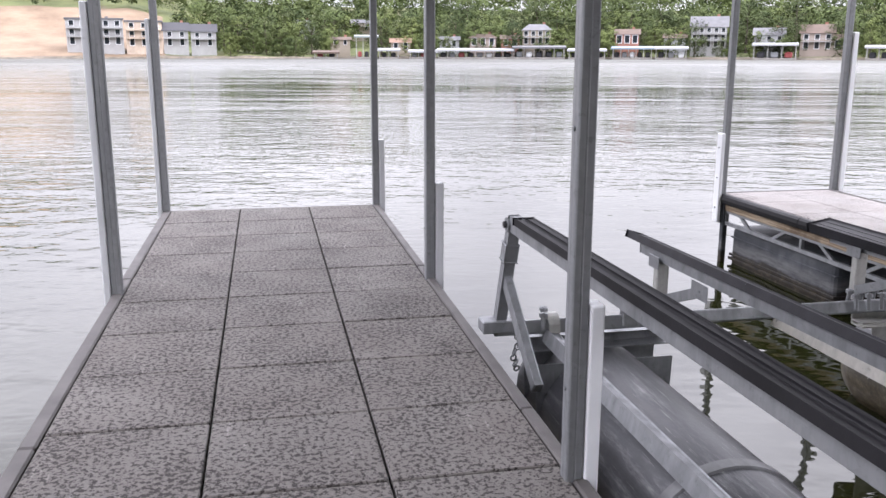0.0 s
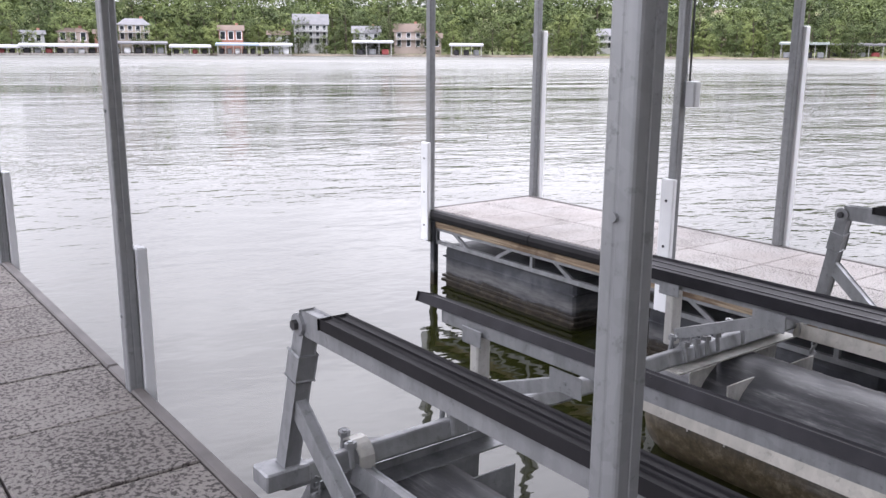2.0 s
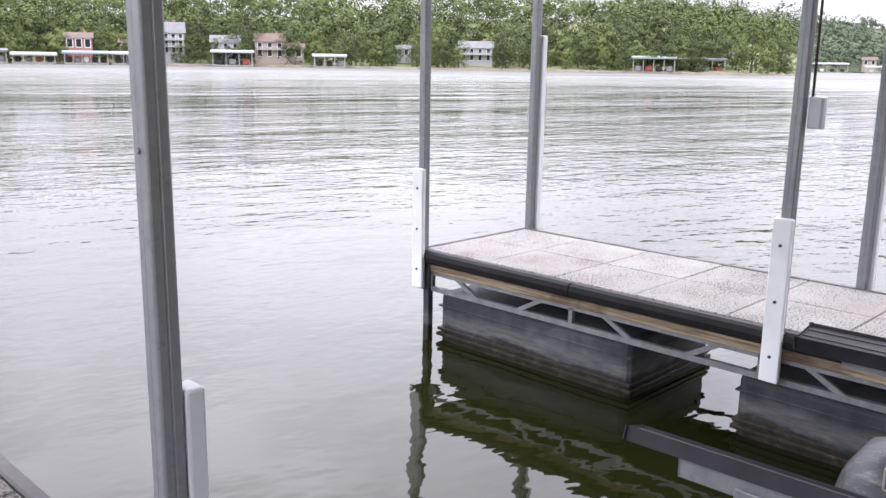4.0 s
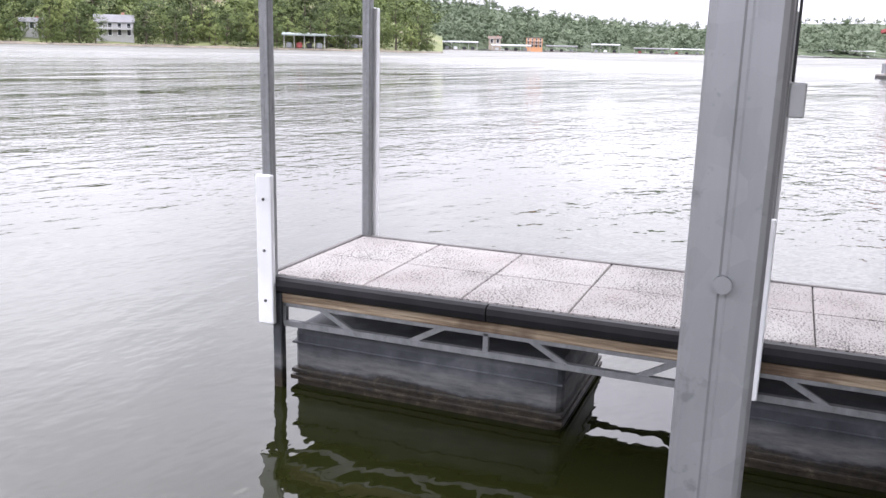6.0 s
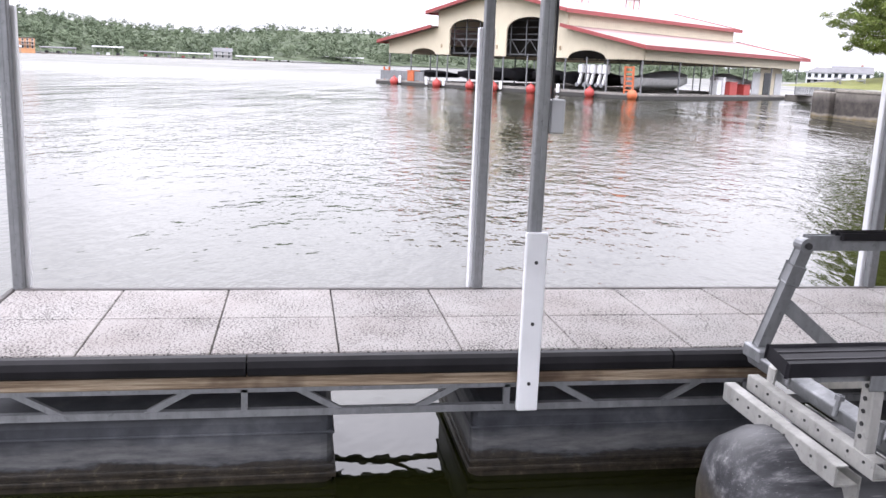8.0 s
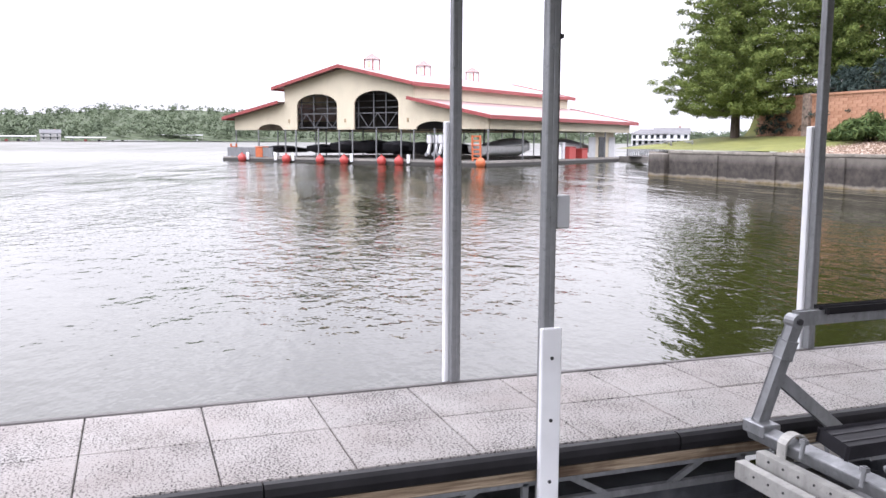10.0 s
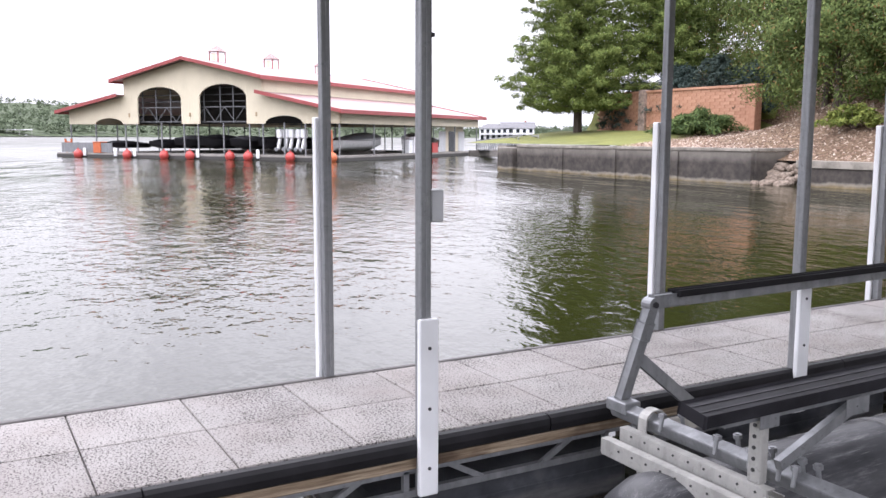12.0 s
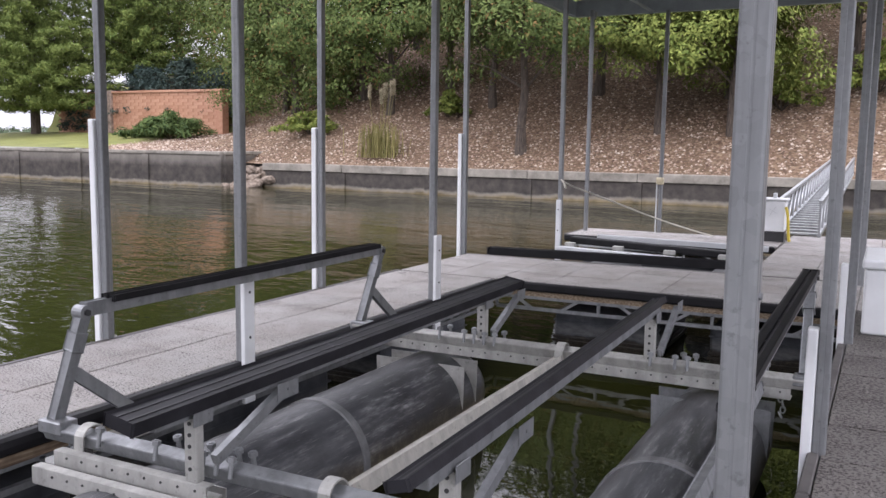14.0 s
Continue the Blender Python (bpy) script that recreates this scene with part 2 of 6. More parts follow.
def make_siding(name, c, pitch, axis="X", strength=0.5):
    k = Nodes(name, 0.55)
    k.colour(k.ramp(k.noise(0.7, 5), (0.3, tuple(v * 0.9 for v in c)), (0.7, c)))
    k.bump(k.wave(math.pi / 10 / pitch, axis), strength, 0.03)
    return k.m


def make_brick():
    k = Nodes("retaining_brick", 0.85)
    c = k.mix(k.each(), (0.38, 0.19, 0.118), (0.50, 0.285, 0.19))
    k.colour(k.mix(0.4, c, k.ramp(k.noise(5, 5), (0.3, (0.28, 0.13, 0.08)), (0.7, (0.52, 0.30, 0.20)))))
    k.bump(k.noise(30, 3), 0.4, 0.01)
    return k.m


def make_tank():
    k = Nodes("scuffed_black_tank", 0.3).world()
    scuff = k.noise(7, 7, 0.72, k.stretch(2.2, 0.30, 2.2))
    c = k.ramp(scuff, (0.3, (0.022, 0.022, 0.025)), (0.5, (0.050, 0.051, 0.055)), (0.60, (0.12, 0.12, 0.125)), (0.72, (0.34, 0.34, 0.33)))
    c = k.mix(k.ramp(k.noise(1.6, 5, 0.65), (0.45, 0.0), (0.72, 0.55)), c, (0.082, 0.084, 0.090))
    scratch = k.ramp(k.noise(26, 3, 0.6, k.stretch(5.0, 0.16, 5.0)), (0.64, 0.0), (0.70, 1.0))
    c = k.mix(k.sums(scratch, 0.45, "MULTIPLY"), c, (0.34, 0.34, 0.33))
    n = k.t.nodes.new("ShaderNodeMapRange")
    for i, v in enumerate((WATER + 0.25, WATER + 0.43, 1.0, 0.0)):
        n.inputs[i + 1].default_value = v
    k.t.links.new(k.sums(k.height(), k.sums(k.noise(5, 6, 0.75), 0.16, "MULTIPLY")), n.inputs[0])
    slime = k.ramp(k.noise(16, 6, 0.75), (0.3, (0.018, 0.015, 0.009)), (0.52, (0.075, 0.060, 0.036)), (0.72, (0.20, 0.175, 0.13)))
    k.colour(k.mix(n.outputs[0], c, slime))
    k.b.inputs["Specular IOR Level"].default_value = 0.32
    k.rough(k.ramp(scuff, (0.3, 0.30), (0.75, 0.58))).bump(scuff, 0.15, 0.005)
    k.bump(k.noise(30, 4, 0.7), 0.2, 0.004)
    return k.m


STEEL = galvanised("galvanised_steel", (0.265, 0.272, 0.281))
STEEL_LIGHT = galvanised("bright_galvanised_steel", (0.43, 0.425, 0.40), 0.5, 0.35)
ALU = galvanised("brushed_aluminium", (0.42, 0.43, 0.44), 0.35, 0.7)
# left finger's slabs have a lower tone and larger pits than the rest
TILE, TILE_PALE = make_tile("pitted_dark_aggregate", 0.482, 0.385, 52), make_tile("pale_aggregate", 0.446, 0.82, 82, 1.02)
WOOD, FLOAT, LAKE = make_wood(), make_float(), make_water()
PVC = plain("white_plastic", (0.74, 0.75, 0.76), 0.4, 0, 0.08, 3)
PVC_GREY = plain("pale_grey_plastic", (0.50, 0.51, 0.52), 0.45, 0, 0.1, 3)
RUBBER = plain("black_rubber", (0.012, 0.0115, 0.013), 0.62, 0, 0.35, 5)
CARPET = plain("charcoal_bunk_pad", (0.020, 0.0195, 0.023), 0.55, 0, 0.35, 7)
TANK = make_tank()
TRIM = plain("weathered_edge_trim", (0.075, 0.068, 0.065), 0.7, 0, 0.3, 4)
DARK = plain("dark_hardware", (0.05, 0.05, 0.052), 0.5, 0.4)
for m_ in (RUBBER, CARPET, FLOAT, WOOD):
    m_.node_tree.nodes["Principled BSDF"].inputs["Specular IOR Level"].default_value = 0.25
SEAWALL, SLOPE, BARK, BRICK = make_concrete(), make_slope(), make_bark(), make_brick()
LAWN = make_grass("lawn", (0.085, 0.10, 0.025), (0.20, 0.20, 0.055))


# ---- mesh helpers ----
def mesh_from(name, bm, material):
    me = bpy.data.meshes.new(name)
    bm.to_mesh(me)
    bm.free()
    me.materials.append(material)
    return me


def part(name, bm, material, parent, label="", smooth=False):
    """Links a bmesh (or a finished mesh) as one mesh object under a thing or a part."""
    me = bm if isinstance(bm, bpy.types.Mesh) else mesh_from(name, bm, material)
    if smooth:
        me.shade_smooth()
    ob = new(name, me)
    ob.parent = parent
    if label:
        tagged(ob, label)
    return ob


def thing(name, at, label, category, group="", kind="", turn=0.0):
    ob = new(name)
    ob.matrix_basis = pose(*at, 0, 0, turn)
    ob.empty_display_size = 0.1
    return tagged(ob, label, category, group, kind)


def solid(name, bm, material, label, category, group="", kind="", smooth=False):
    me = mesh_from(name, bm, material)
    if smooth:
        me.shade_smooth()
    return tagged(new(name, me), label, category, group, kind)


def box(x0, x1, y0, y1, z0, z1, bevel=0.0, bm=None, seg=1):
    bm = bm or bmesh.new()
    made = bmesh.ops.create_cube(bm, size=1)["verts"]
    for v in made:
        v.co = ((x0 + x1) / 2 + v.co.x * (x1 - x0), (y0 + y1) / 2 + v.co.y * (y1 - y0), (z0 + z1) / 2 + v.co.z * (z1 - z0))
    if bevel:
        edges = {e for v in made for e in v.link_edges}
        bmesh.ops.bevel(bm, geom=list(edges), offset=bevel, segments=seg, affect="EDGES", profile=0.5)
    return bm


def beam(p, q, w, h, bm=None, bevel=0.0, up=(0, 0, 1)):
    """A bar from p to q, w wide and h high."""
    bm = bm or bmesh.new()
    p, q = Vector(p), Vector(q)
    d = (q - p).normalized()
    side = d.cross(Vector(up))
    if side.length < 1e-4:
        side = d.cross(Vector((0, 1, 0)))
    side.normalize()
    top = side.cross(d)
    made = bmesh.ops.create_cube(bm, size=1)["verts"]
    mid, n = (p + q) / 2, (q - p).length
    for v in made:
        v.co = mid + d * v.co.y * n + side * v.co.x * w + top * v.co.z * h
    if bevel:
        bmesh.ops.bevel(bm, geom=list({e for v in made for e in v.link_edges}), offset=bevel, segments=2, affect="EDGES", profile=0.5)
    return bm


def rod(p, q, r, seg=12, bm=None, r2=None):
    bm = bm or bmesh.new()
    p, q = Vector(p), Vector(q)
    m = Matrix.Translation((p + q) / 2) @ (q - p).to_track_quat("Z", "Y").to_matrix().to_4x4()
    bmesh.ops.create_cone(bm, cap_ends=True, segments=seg, radius1=r, radius2=r if r2 is None else r2, depth=(q - p).length, matrix=m)
    return bm


def lathe(profile, seg=24, axis="Z", bm=None):
    """A turned shape from (radius, height) pairs."""
    bm = bm or bmesh.new()
    rings = []
    for r, h in profile:
        ring = []
        for i in range(seg):
            a = 2 * math.pi * i / seg
            c = (r * math.cos(a), r * math.sin(a), h)
            ring.append(bm.verts.new(c if axis == "Z" else (c[0], h, c[1])))
        rings.append(ring)
    for a, b in zip(rings, rings[1:]):
        for i in range(seg):
            j = (i + 1) % seg
            bm.faces.new((a[i], a[j], b[j], b[i]))
    bm.faces.new(rings[0])
    bm.faces.new(rings[-1])
    bmesh.ops.recalc_face_normals(bm, faces=bm.faces)
    return bm


def cable(name, points, r, material, parent=None, seg=6):
    """A smooth round line through points, as a mesh."""
    cu = bpy.data.curves.new(name, "CURVE")
    cu.dimensions, cu.bevel_depth, cu.bevel_resolution, cu.resolution_u = "3D", r, 2, seg
    sp = cu.splines.new("NURBS")
    sp.points.add(len(points) - 1)
    for k, c in zip(sp.points, points):
        k.co = (*c, 1)
    sp.use_endpoint_u, sp.order_u = True, min(4, len(points))
    ob = bpy.data.objects.new(name, cu)
    me = bpy.data.meshes.new_from_object(ob)
    bpy.data.objects.remove(ob)
    me.materials.clear()
    me.materials.append(material)
    me.shade_smooth()
    made = new(name, me)
    made.parent = parent
    return made


# ---- lake ----
bm = bmesh.new()
for a, b in ((0, 60), (60, 3000)):
    ring = [[bm.verts.new((r * math.cos(i * math.pi / 24), r * math.sin(i * math.pi / 24), WATER)) for i in range(48)] for r in (a, b) if r]
    if a == 0:
        bm.faces.new(ring[0])
        inner = ring[0]
    else:
        for v in ring[0]:
            bm.verts.remove(v)
        for i in range(48):
            bm.faces.new((inner[i], ring[1][i], ring[1][(i + 1) % 48], inner[(i + 1) % 48]))
bmesh.ops.recalc_face_normals(bm, faces=bm.faces)
solid("water", bm, LAKE, "rippled grey-green lake under an overcast sky", "lake", kind="structure")


# ---- floating dock ----
ROW_L, ROW_R = 0.592, 0.60
END, BACK_A, BACK_B = 4.69, -4.95, -6.72
tile_meshes = {}


def tile_mesh(w, d, stone):
    key = (round(w, 3), round(d, 3), stone.name)
    if key not in tile_meshes:
        bm = box(-w / 2, w / 2, -d / 2, d / 2, -0.05, 0, 0.005)
        tile_meshes[key] = mesh_from("tile", bm, stone)
    return tile_meshes[key]


def lay_tile(parent, x0, x1, y0, y1, stone=None, gap=0.0032):
    ob = new("tile", tile_mesh(x1 - x0 - 2 * gap, y1 - y0 - 2 * gap, stone or TILE_PALE))
    ob.parent = parent
    ob.location = ((x0 + x1) / 2, (y0 + y1) / 2, random.uniform(-0.0025, 0.0015))
    ob.rotation_euler = (random.uniform(-0.002, 0.002), random.uniform(-0.002, 0.002), random.uniform(-0.003, 0.003))


def truss_run(parent, p, q, zt=-0.17, zb=-0.30, bay=0.62):
    """A flat welded truss under a deck edge: chords, uprights and diagonals."""
    p, q = Vector((*p, 0)), Vector((*q, 0))
    n = (q - p).length
    d = (q - p) / n
    z = Vector((0, 0, 1))
    part("top_chord", beam(p + z * zt, q + z * zt, 0.03, 0.03), STEEL, parent)
    part("bottom_chord", beam(p + z * zb, q + z * zb, 0.035, 0.035), STEEL, parent)
    k = max(2, round(n / bay))
    for i in range(k + 1):
        a = p + d * (n * i / k)
        if i % 2 == 0:
            part("upright", beam(a + z * zb, a + z * zt, 0.03, 0.03), STEEL, parent)
        if i < k:
            b = p + d * (n * (i + (0.62 if i % 2 else 0.38)) / k)
            c = p + d * (n * (i + (0.28 if i % 2 else 0.72)) / k)
            part("diagonal", beam(b + z * zt, c + z * zb, 0.022, 0.03), STEEL, parent)


def float_box(parent, x0, x1, y0, y1):
    bm = box(x0, x1, y0, y1, -0.98, -0.318, 0.06, seg=3)
    part("float", bm, FLOAT, parent, "weathered dark plastic float with a dirty waterline", smooth=False)
    for z0, z1, out in ((-0.668, -0.640, 0.016), (-0.625, -0.600, 0.010), (-0.44, -0.425, 0.006)):
        part("float_rim", box(x0 - out, x1 + out, y0 - out, y1 + out, z0, z1, 0.006, seg=2), FLOAT, parent)


left = thing("dock_finger", (0, 0, 0), "floating dock finger paved with three columns of exposed aggregate slabs", "dock", "dock fingers")
cols_l = (-0.605, 0.0, 0.613, 1.205)
for i in range(3):
    for j in range(16):
        y1 = END - ROW_L * j
        lay_tile(left, cols_l[i], cols_l[i + 1], max(y1 - ROW_L, BACK_A), y1, TILE, 0.0048)
part("deck_bed", box(-0.60, 1.20, BACK_A, END - 0.01, -0.10, -0.052), DARK, left)
for x0, x1 in ((-0.672, -0.607), (1.207, 1.262)):
    y = END
    while y > BACK_A + 0.1:
        y2 = max(BACK_A, y - 2.42)
        part("edge_trim", box(x0, x1, y2 + 0.003, y - 0.003, -0.045, 0.002 + random.uniform(-0.003, 0.004), 0.008), TRIM, left, "weathered grey-brown edge trim")
        y = y2
part("edge_trim", box(-0.672, 1.275, END + 0.001, END + 0.035, -0.06, -0.004, 0.006), TRIM, left)
for x in (-0.64, 1.24):
    part("stringer", box(x - 0.02, x + 0.02, BACK_A, END, -0.165, -0.105, 0.004), WOOD, left)
    truss_run(left, (x, END - 0.03), (x, BACK_A), -0.18, -0.31)
for y0, y1 in ((2.95, 4.55), (0.3, 2.1), (-2.2, -0.5), (-4.7, -3.1)):
    float_box(left, -0.52, 1.10, y0, y1)

right = thing("dock_finger", (0, 0, 0), "floating dock finger with pale aggregate slabs and black rubber edging", "dock", "dock fingers")
cols_r = (4.79, 5.375, 5.962)
for i in range(2):
    for j in range(17):
        y1 = 4.70 - ROW_R * j
        if y1 - 0.3 > BACK_A:
            lay_tile(right, cols_r[i], cols_r[i + 1], max(y1 - ROW_R, BACK_A), y1)
part("deck_bed", box(4.79, 5.96, BACK_A, 4.66, -0.10, -0.052), DARK, right)
y = 4.70
for n in (1.37, 2.10, 2.44, 2.44, 2.9):
    y2 = max(BACK_A + 0.08, y - n)
    bm = bmesh.new()
    prof = [(4.785, -0.004), (4.745, -0.004), (4.722, -0.018), (4.715, -0.05), (4.722, -0.085), (4.745, -0.10), (4.785, -0.10)]
    rings = [[bm.verts.new((x, yy, z)) for x, z in prof] for yy in (y - 0.004, y2 + 0.004)]
    for i in range(len(prof)):
        j = (i + 1) % len(prof)
        bm.faces.new((rings[0][i], rings[0][j], rings[1][j], rings[1][i]))
    bm.faces.new(rings[0]), bm.faces.new(rings[1])
    bmesh.ops.recalc_face_normals(bm, faces=bm.faces)
    part("rubber_edging", bm, RUBBER, right, "black rubber dock edging")
    y = y2
for x0, x1, y0, y1 in ((5.967, 6.01, BACK_A, 4.70), (4.73, 6.01, 4.702, 4.735)):
    part("edge_trim", box(x0, x1, y0, y1, -0.06, 0.003, 0.006), TRIM, right)
for x in (4.79, 5.94):
    for y0, y1 in ((2.0, 4.64), (-0.7, 1.985), (-3.4, -0.715), (BACK_A, -3.415)):
        part("stringer", box(x - 0.02, x + 0.02, y0, y1, -0.168, -0.104, 0.005), WOOD, right, "rust-stained timber stringer")
    truss_run(right, (x, 4.62), (x, BACK_A), -0.175, -0.295)
part("end_beam", box(4.80, 5.93, 4.60, 4.64, -0.17, -0.105), WOOD, right)
part("corner_post", box(4.752, 4.806, 4.625, 4.685, -1.1, -0.102, 0.006), FLOAT, right, "dark slimy corner post into the water")
for y0, y1 in ((2.92, 4.60), (0.55, 2.22), (-1.9, -0.2), (-4.4, -2.7)):
    float_box(right, 4.845, 5.88, y0, y1)

back = thing("dock_walkway", (0, 0, 0), "floating walkway joining the fingers across the slip's end", "dock", "dock fingers")
nx = 11
for i in range(nx):
    x0, x1 = -0.605 + i * 6.57 / nx, -0.605 + (i + 1) * 6.57 / nx
    for j in range(3):
        lay_tile(back, x0, x1, BACK_A - 0.59 * (j + 1), BACK_A - 0.59 * j)
part("deck_bed", box(-0.6, 5.96, BACK_B, BACK_A, -0.10, -0.052), DARK, back)
part("rubber_edging", box(1.29, 4.71, BACK_A + 0.004, BACK_A + 0.06, -0.10, -0.004, 0.02, seg=2), RUBBER, back, "black rubber dock edging")
part("stringer", box(1.28, 4.76, BACK_A - 0.03, BACK_A + 0.01, -0.168, -0.104, 0.005), WOOD, back)
truss_run(back, (1.30, BACK_A), (4.74, BACK_A), -0.175, -0.295)
for x0, x1 in ((1.6, 2.5), (3.0, 4.15)):
    float_box(back, x0, x1, -6.5, -5.15)
part("edge_trim", box(-0.6, 6.01, BACK_B - 0.045, BACK_B - 0.002, -0.06, 0.003, 0.006), TRIM, back)

far_deck = thing("dock_walkway", (0, 0, 0), "rear walkway and end strip leading to the gangway", "dock", "dock fingers")
for i in range(3):
    for j in range(9):
        lay_tile(far_deck, 0.35 + i * 0.68, 0.35 + (i + 1) * 0.68, BACK_B - 0.05 - 0.6 * (j + 1), BACK_B - 0.05 - 0.6 * j)
for i in range(6):
    for j in range(2):
        lay_tile(far_deck, 2.42 + i * 0.55, 2.42 + (i + 1) * 0.55, -10.05 - 0.6 * (j + 1), -10.05 - 0.6 * j)
part("deck_bed", box(0.36, 2.38, -12.1, BACK_B - 0.06, -0.10, -0.052), DARK, far_deck)
part("deck_bed", box(2.39, 5.72, -11.25, -10.05, -0.10, -0.052), DARK, far_deck)
part("rubber_edging", box(2.45, 5.75, -10.045, -9.99, -0.11, -0.004, 0.02), RUBBER, far_deck)
part("edge_trim", box(5.725, 5.76, -11.25, -10.05, -0.06, 0.003), TRIM, far_deck)
truss_run(far_deck, (2.5, -10.03), (5.7, -10.03), -0.175, -0.295)
float_box(far_deck, 0.5, 2.2, -11.9, -7.2)
float_box(far_deck, 2.7, 5.5, -11.15, -10.25)


# ---- posts with their bumpers ----
POST_TOP = 3.72
post_bm = bmesh.new()
h, ch = 0.0305, 0.007
outline = []
for sx, sy in ((1, 1), (-1, 1), (-1, -1), (1, -1)):
    pts = [(sx * h, sy * (h - ch)), (sx * (h - 0.0026), sy * (h - 0.0026)), (sx * (h - ch), sy * h)]
    outline += pts if sx * sy > 0 else pts[::-1]
groove = []
for i, (x, y) in enumerate(outline):
    groove.append((x, y))
    if i % 3 == 2:
        nx2, ny2 = outline[(i + 1) % 12]
        for f in (0.42, 0.46, 0.54, 0.58):
            gx, gy = x + (nx2 - x) * f, y + (ny2 - y) * f
            if f in (0.46, 0.54):
                gx, gy = gx * 0.955 if abs(gx) > 0.03 else gx, gy * 0.955 if abs(gy) > 0.03 else gy
            groove.append((gx, gy))
rings = [[post_bm.verts.new((x, y, z)) for x, y in groove] for z in (-0.30, POST_TOP)]
for i in range(len(groove)):
    j = (i + 1) % len(groove)
    post_bm.faces.new((rings[0][i], rings[0][j], rings[1][j], rings[1][i]))
post_bm.faces.new(rings[1]), post_bm.faces.new(rings[0])
bmesh.ops.recalc_face_normals(post_bm, faces=post_bm.faces)
POST = mesh_from("tube", post_bm, STEEL)
BOLT = mesh_from("bolt", rod((0, -0.003, 0), (0, 0.003, 0), 0.0075, 10), STEEL)
HOLE = mesh_from("bolt", rod((0, -0.004, 0), (0, 0.004, 0), 0.009, 10), DARK)
FOOT = mesh_from("foot_plate", box(-0.075, 0.075, -0.075, 0.075, -0.012, 0.006, 0.003), STEEL_LIGHT)


def post(x, y, bumper=None, white=PVC, top=0.605, bottom=-0.285, thick=0.035, wide=0.105, plate=False):
    """A square roof post; bumper: the side (dx, dy) on which its plastic fender is bolted."""
    p = thing("dock_post", (x, y, 0), "square galvanised steel roof post bolted to the dock edge", "post", "roof posts")
    part("tube", POST, None, p)
    for z in (0.32, 1.165, 1.9):
        b = part("bolt", BOLT, None, p)
        b.location = (-0.0335, 0, z)
        b.rotation_euler = (0, 0, math.pi / 2)
    if bumper:
        dx, dy = bumper
        a, b = 0.033, 0.033 + thick
        w = wide / 2
        if dx:
            bm = box(min(a * dx, b * dx), max(a * dx, b * dx), -w, w, bottom, top, 0.008, seg=2)
        else:
            bm = box(-w, w, min(a * dy, b * dy), max(a * dy, b * dy), bottom, top, 0.008, seg=2)
        f = part("bumper", bm, white, p, "white plastic dock bumper with three bolts" if white is PVC else "pale grey plastic dock bumper")
        for t in (0.16, 0.5, 0.84):
            hb = part("bolt", HOLE, None, f)
            hb.location = (dx * (b + 0.001), dy * (b + 0.001), bottom + (top - bottom) * t)
            hb.rotation_euler = (0, 0, math.pi / 2 if dx else 0)
    return p


for x, y in ((1.235, 4.695), (1.233, 1.958), (1.212, -0.730), (1.19, -3.42)):
    post(x, y, (1, 0), PVC if y < 0 else PVC_GREY, thick=0.05, wide=0.075)
    post(-0.64, y - 0.01, (-1, 0), PVC_GREY, 1.66, -0.3, 0.04, 0.075)
for y in (4.69, 1.985, -0.745, -3.45):
    post(4.758, y, (-1, 0))
for y in (4.685, 1.985, -0.75, -3.44, -6.72):
    post(6.010, y, (1, 0), PVC, 1.59, -0.05, 0.055, 0.10)
post(5.20, -8.22, (0, 1), PVC, 0.68, -0.2, 0.05, 0.07)
post(5.62, -10.75)
post(4.46, -11.2)
for x, y in ((1.20, -6.6), (0.95, -7.9), (0.62, -8.8)):
    post(x, y)
post(-0.64, -6.6)

# junction box on a slip post, with its conduit
jb = thing("junction_box", (4.760, 1.985, 1.165), "grey electrical box on a post with a conduit running up", "electrical box")
part("case", box(0.0, 0.055, -0.115, -0.040, -0.10, 0.06, 0.008, seg=2), PVC_GREY, jb)
part("cover", box(-0.008, -0.001, -0.11, -0.045, -0.095, 0.055, 0.003), PVC_GREY, jb)
part("conduit", rod((0.02, -0.052, 0.06), (0.015, -0.046, POST_TOP - 1.25), 0.007), DARK, jb, "dark conduit")
part("clamp", box(-0.005, 0.035, -0.062, -0.034, 0.78, 0.80), DARK, jb)
tip = thing("light_sensor", (4.46, -11.2, 0.88), "small cream junction box on a rear post", "electrical box")
part("case", box(-0.06, 0.06, 0.04, 0.10, -0.06, 0.06, 0.01), plain("cream_plastic", (0.55, 0.48, 0.33), 0.5), tip)
part("conduit", rod((0.05, 0.06, -0.88), (0.05, 0.06, -0.06), 0.012), PVC_GREY, tip)

# ---- roof over the dock ----
def make_roofing():
    k = Nodes("ribbed_roof_sheet", 0.45, 0.25)
    k.colour(k.ramp(k.noise(0.8, 4), (0.3, (0.38, 0.41, 0.42)), (0.7, (0.46, 0.49, 0.50))))
    return k.m


ROOFING = make_roofing()
roof = thing("dock_roof", (0, 0, 0), "metal roof over the dock with blue-grey eave beams", "roof")
rx0, rx1, ry0, ry1 = -0.75, 6.12, -11.3, 4.82
EAVE = plain("blue_grey_beam_paint", (0.33, 0.36, 0.38), 0.5, 0.2)
for x in (rx0, rx1):
    part("eave_beam", box(x - 0.04, x + 0.04, ry0, ry1, POST_TOP - 0.02, POST_TOP + 0.24, 0.006), EAVE, roof)
for y in (ry0, ry1):
    part("end_beam", box(rx0 + 0.042, rx1 - 0.042, y - 0.04, y + 0.04, POST_TOP - 0.02, POST_TOP + 0.24, 0.006), EAVE, roof)
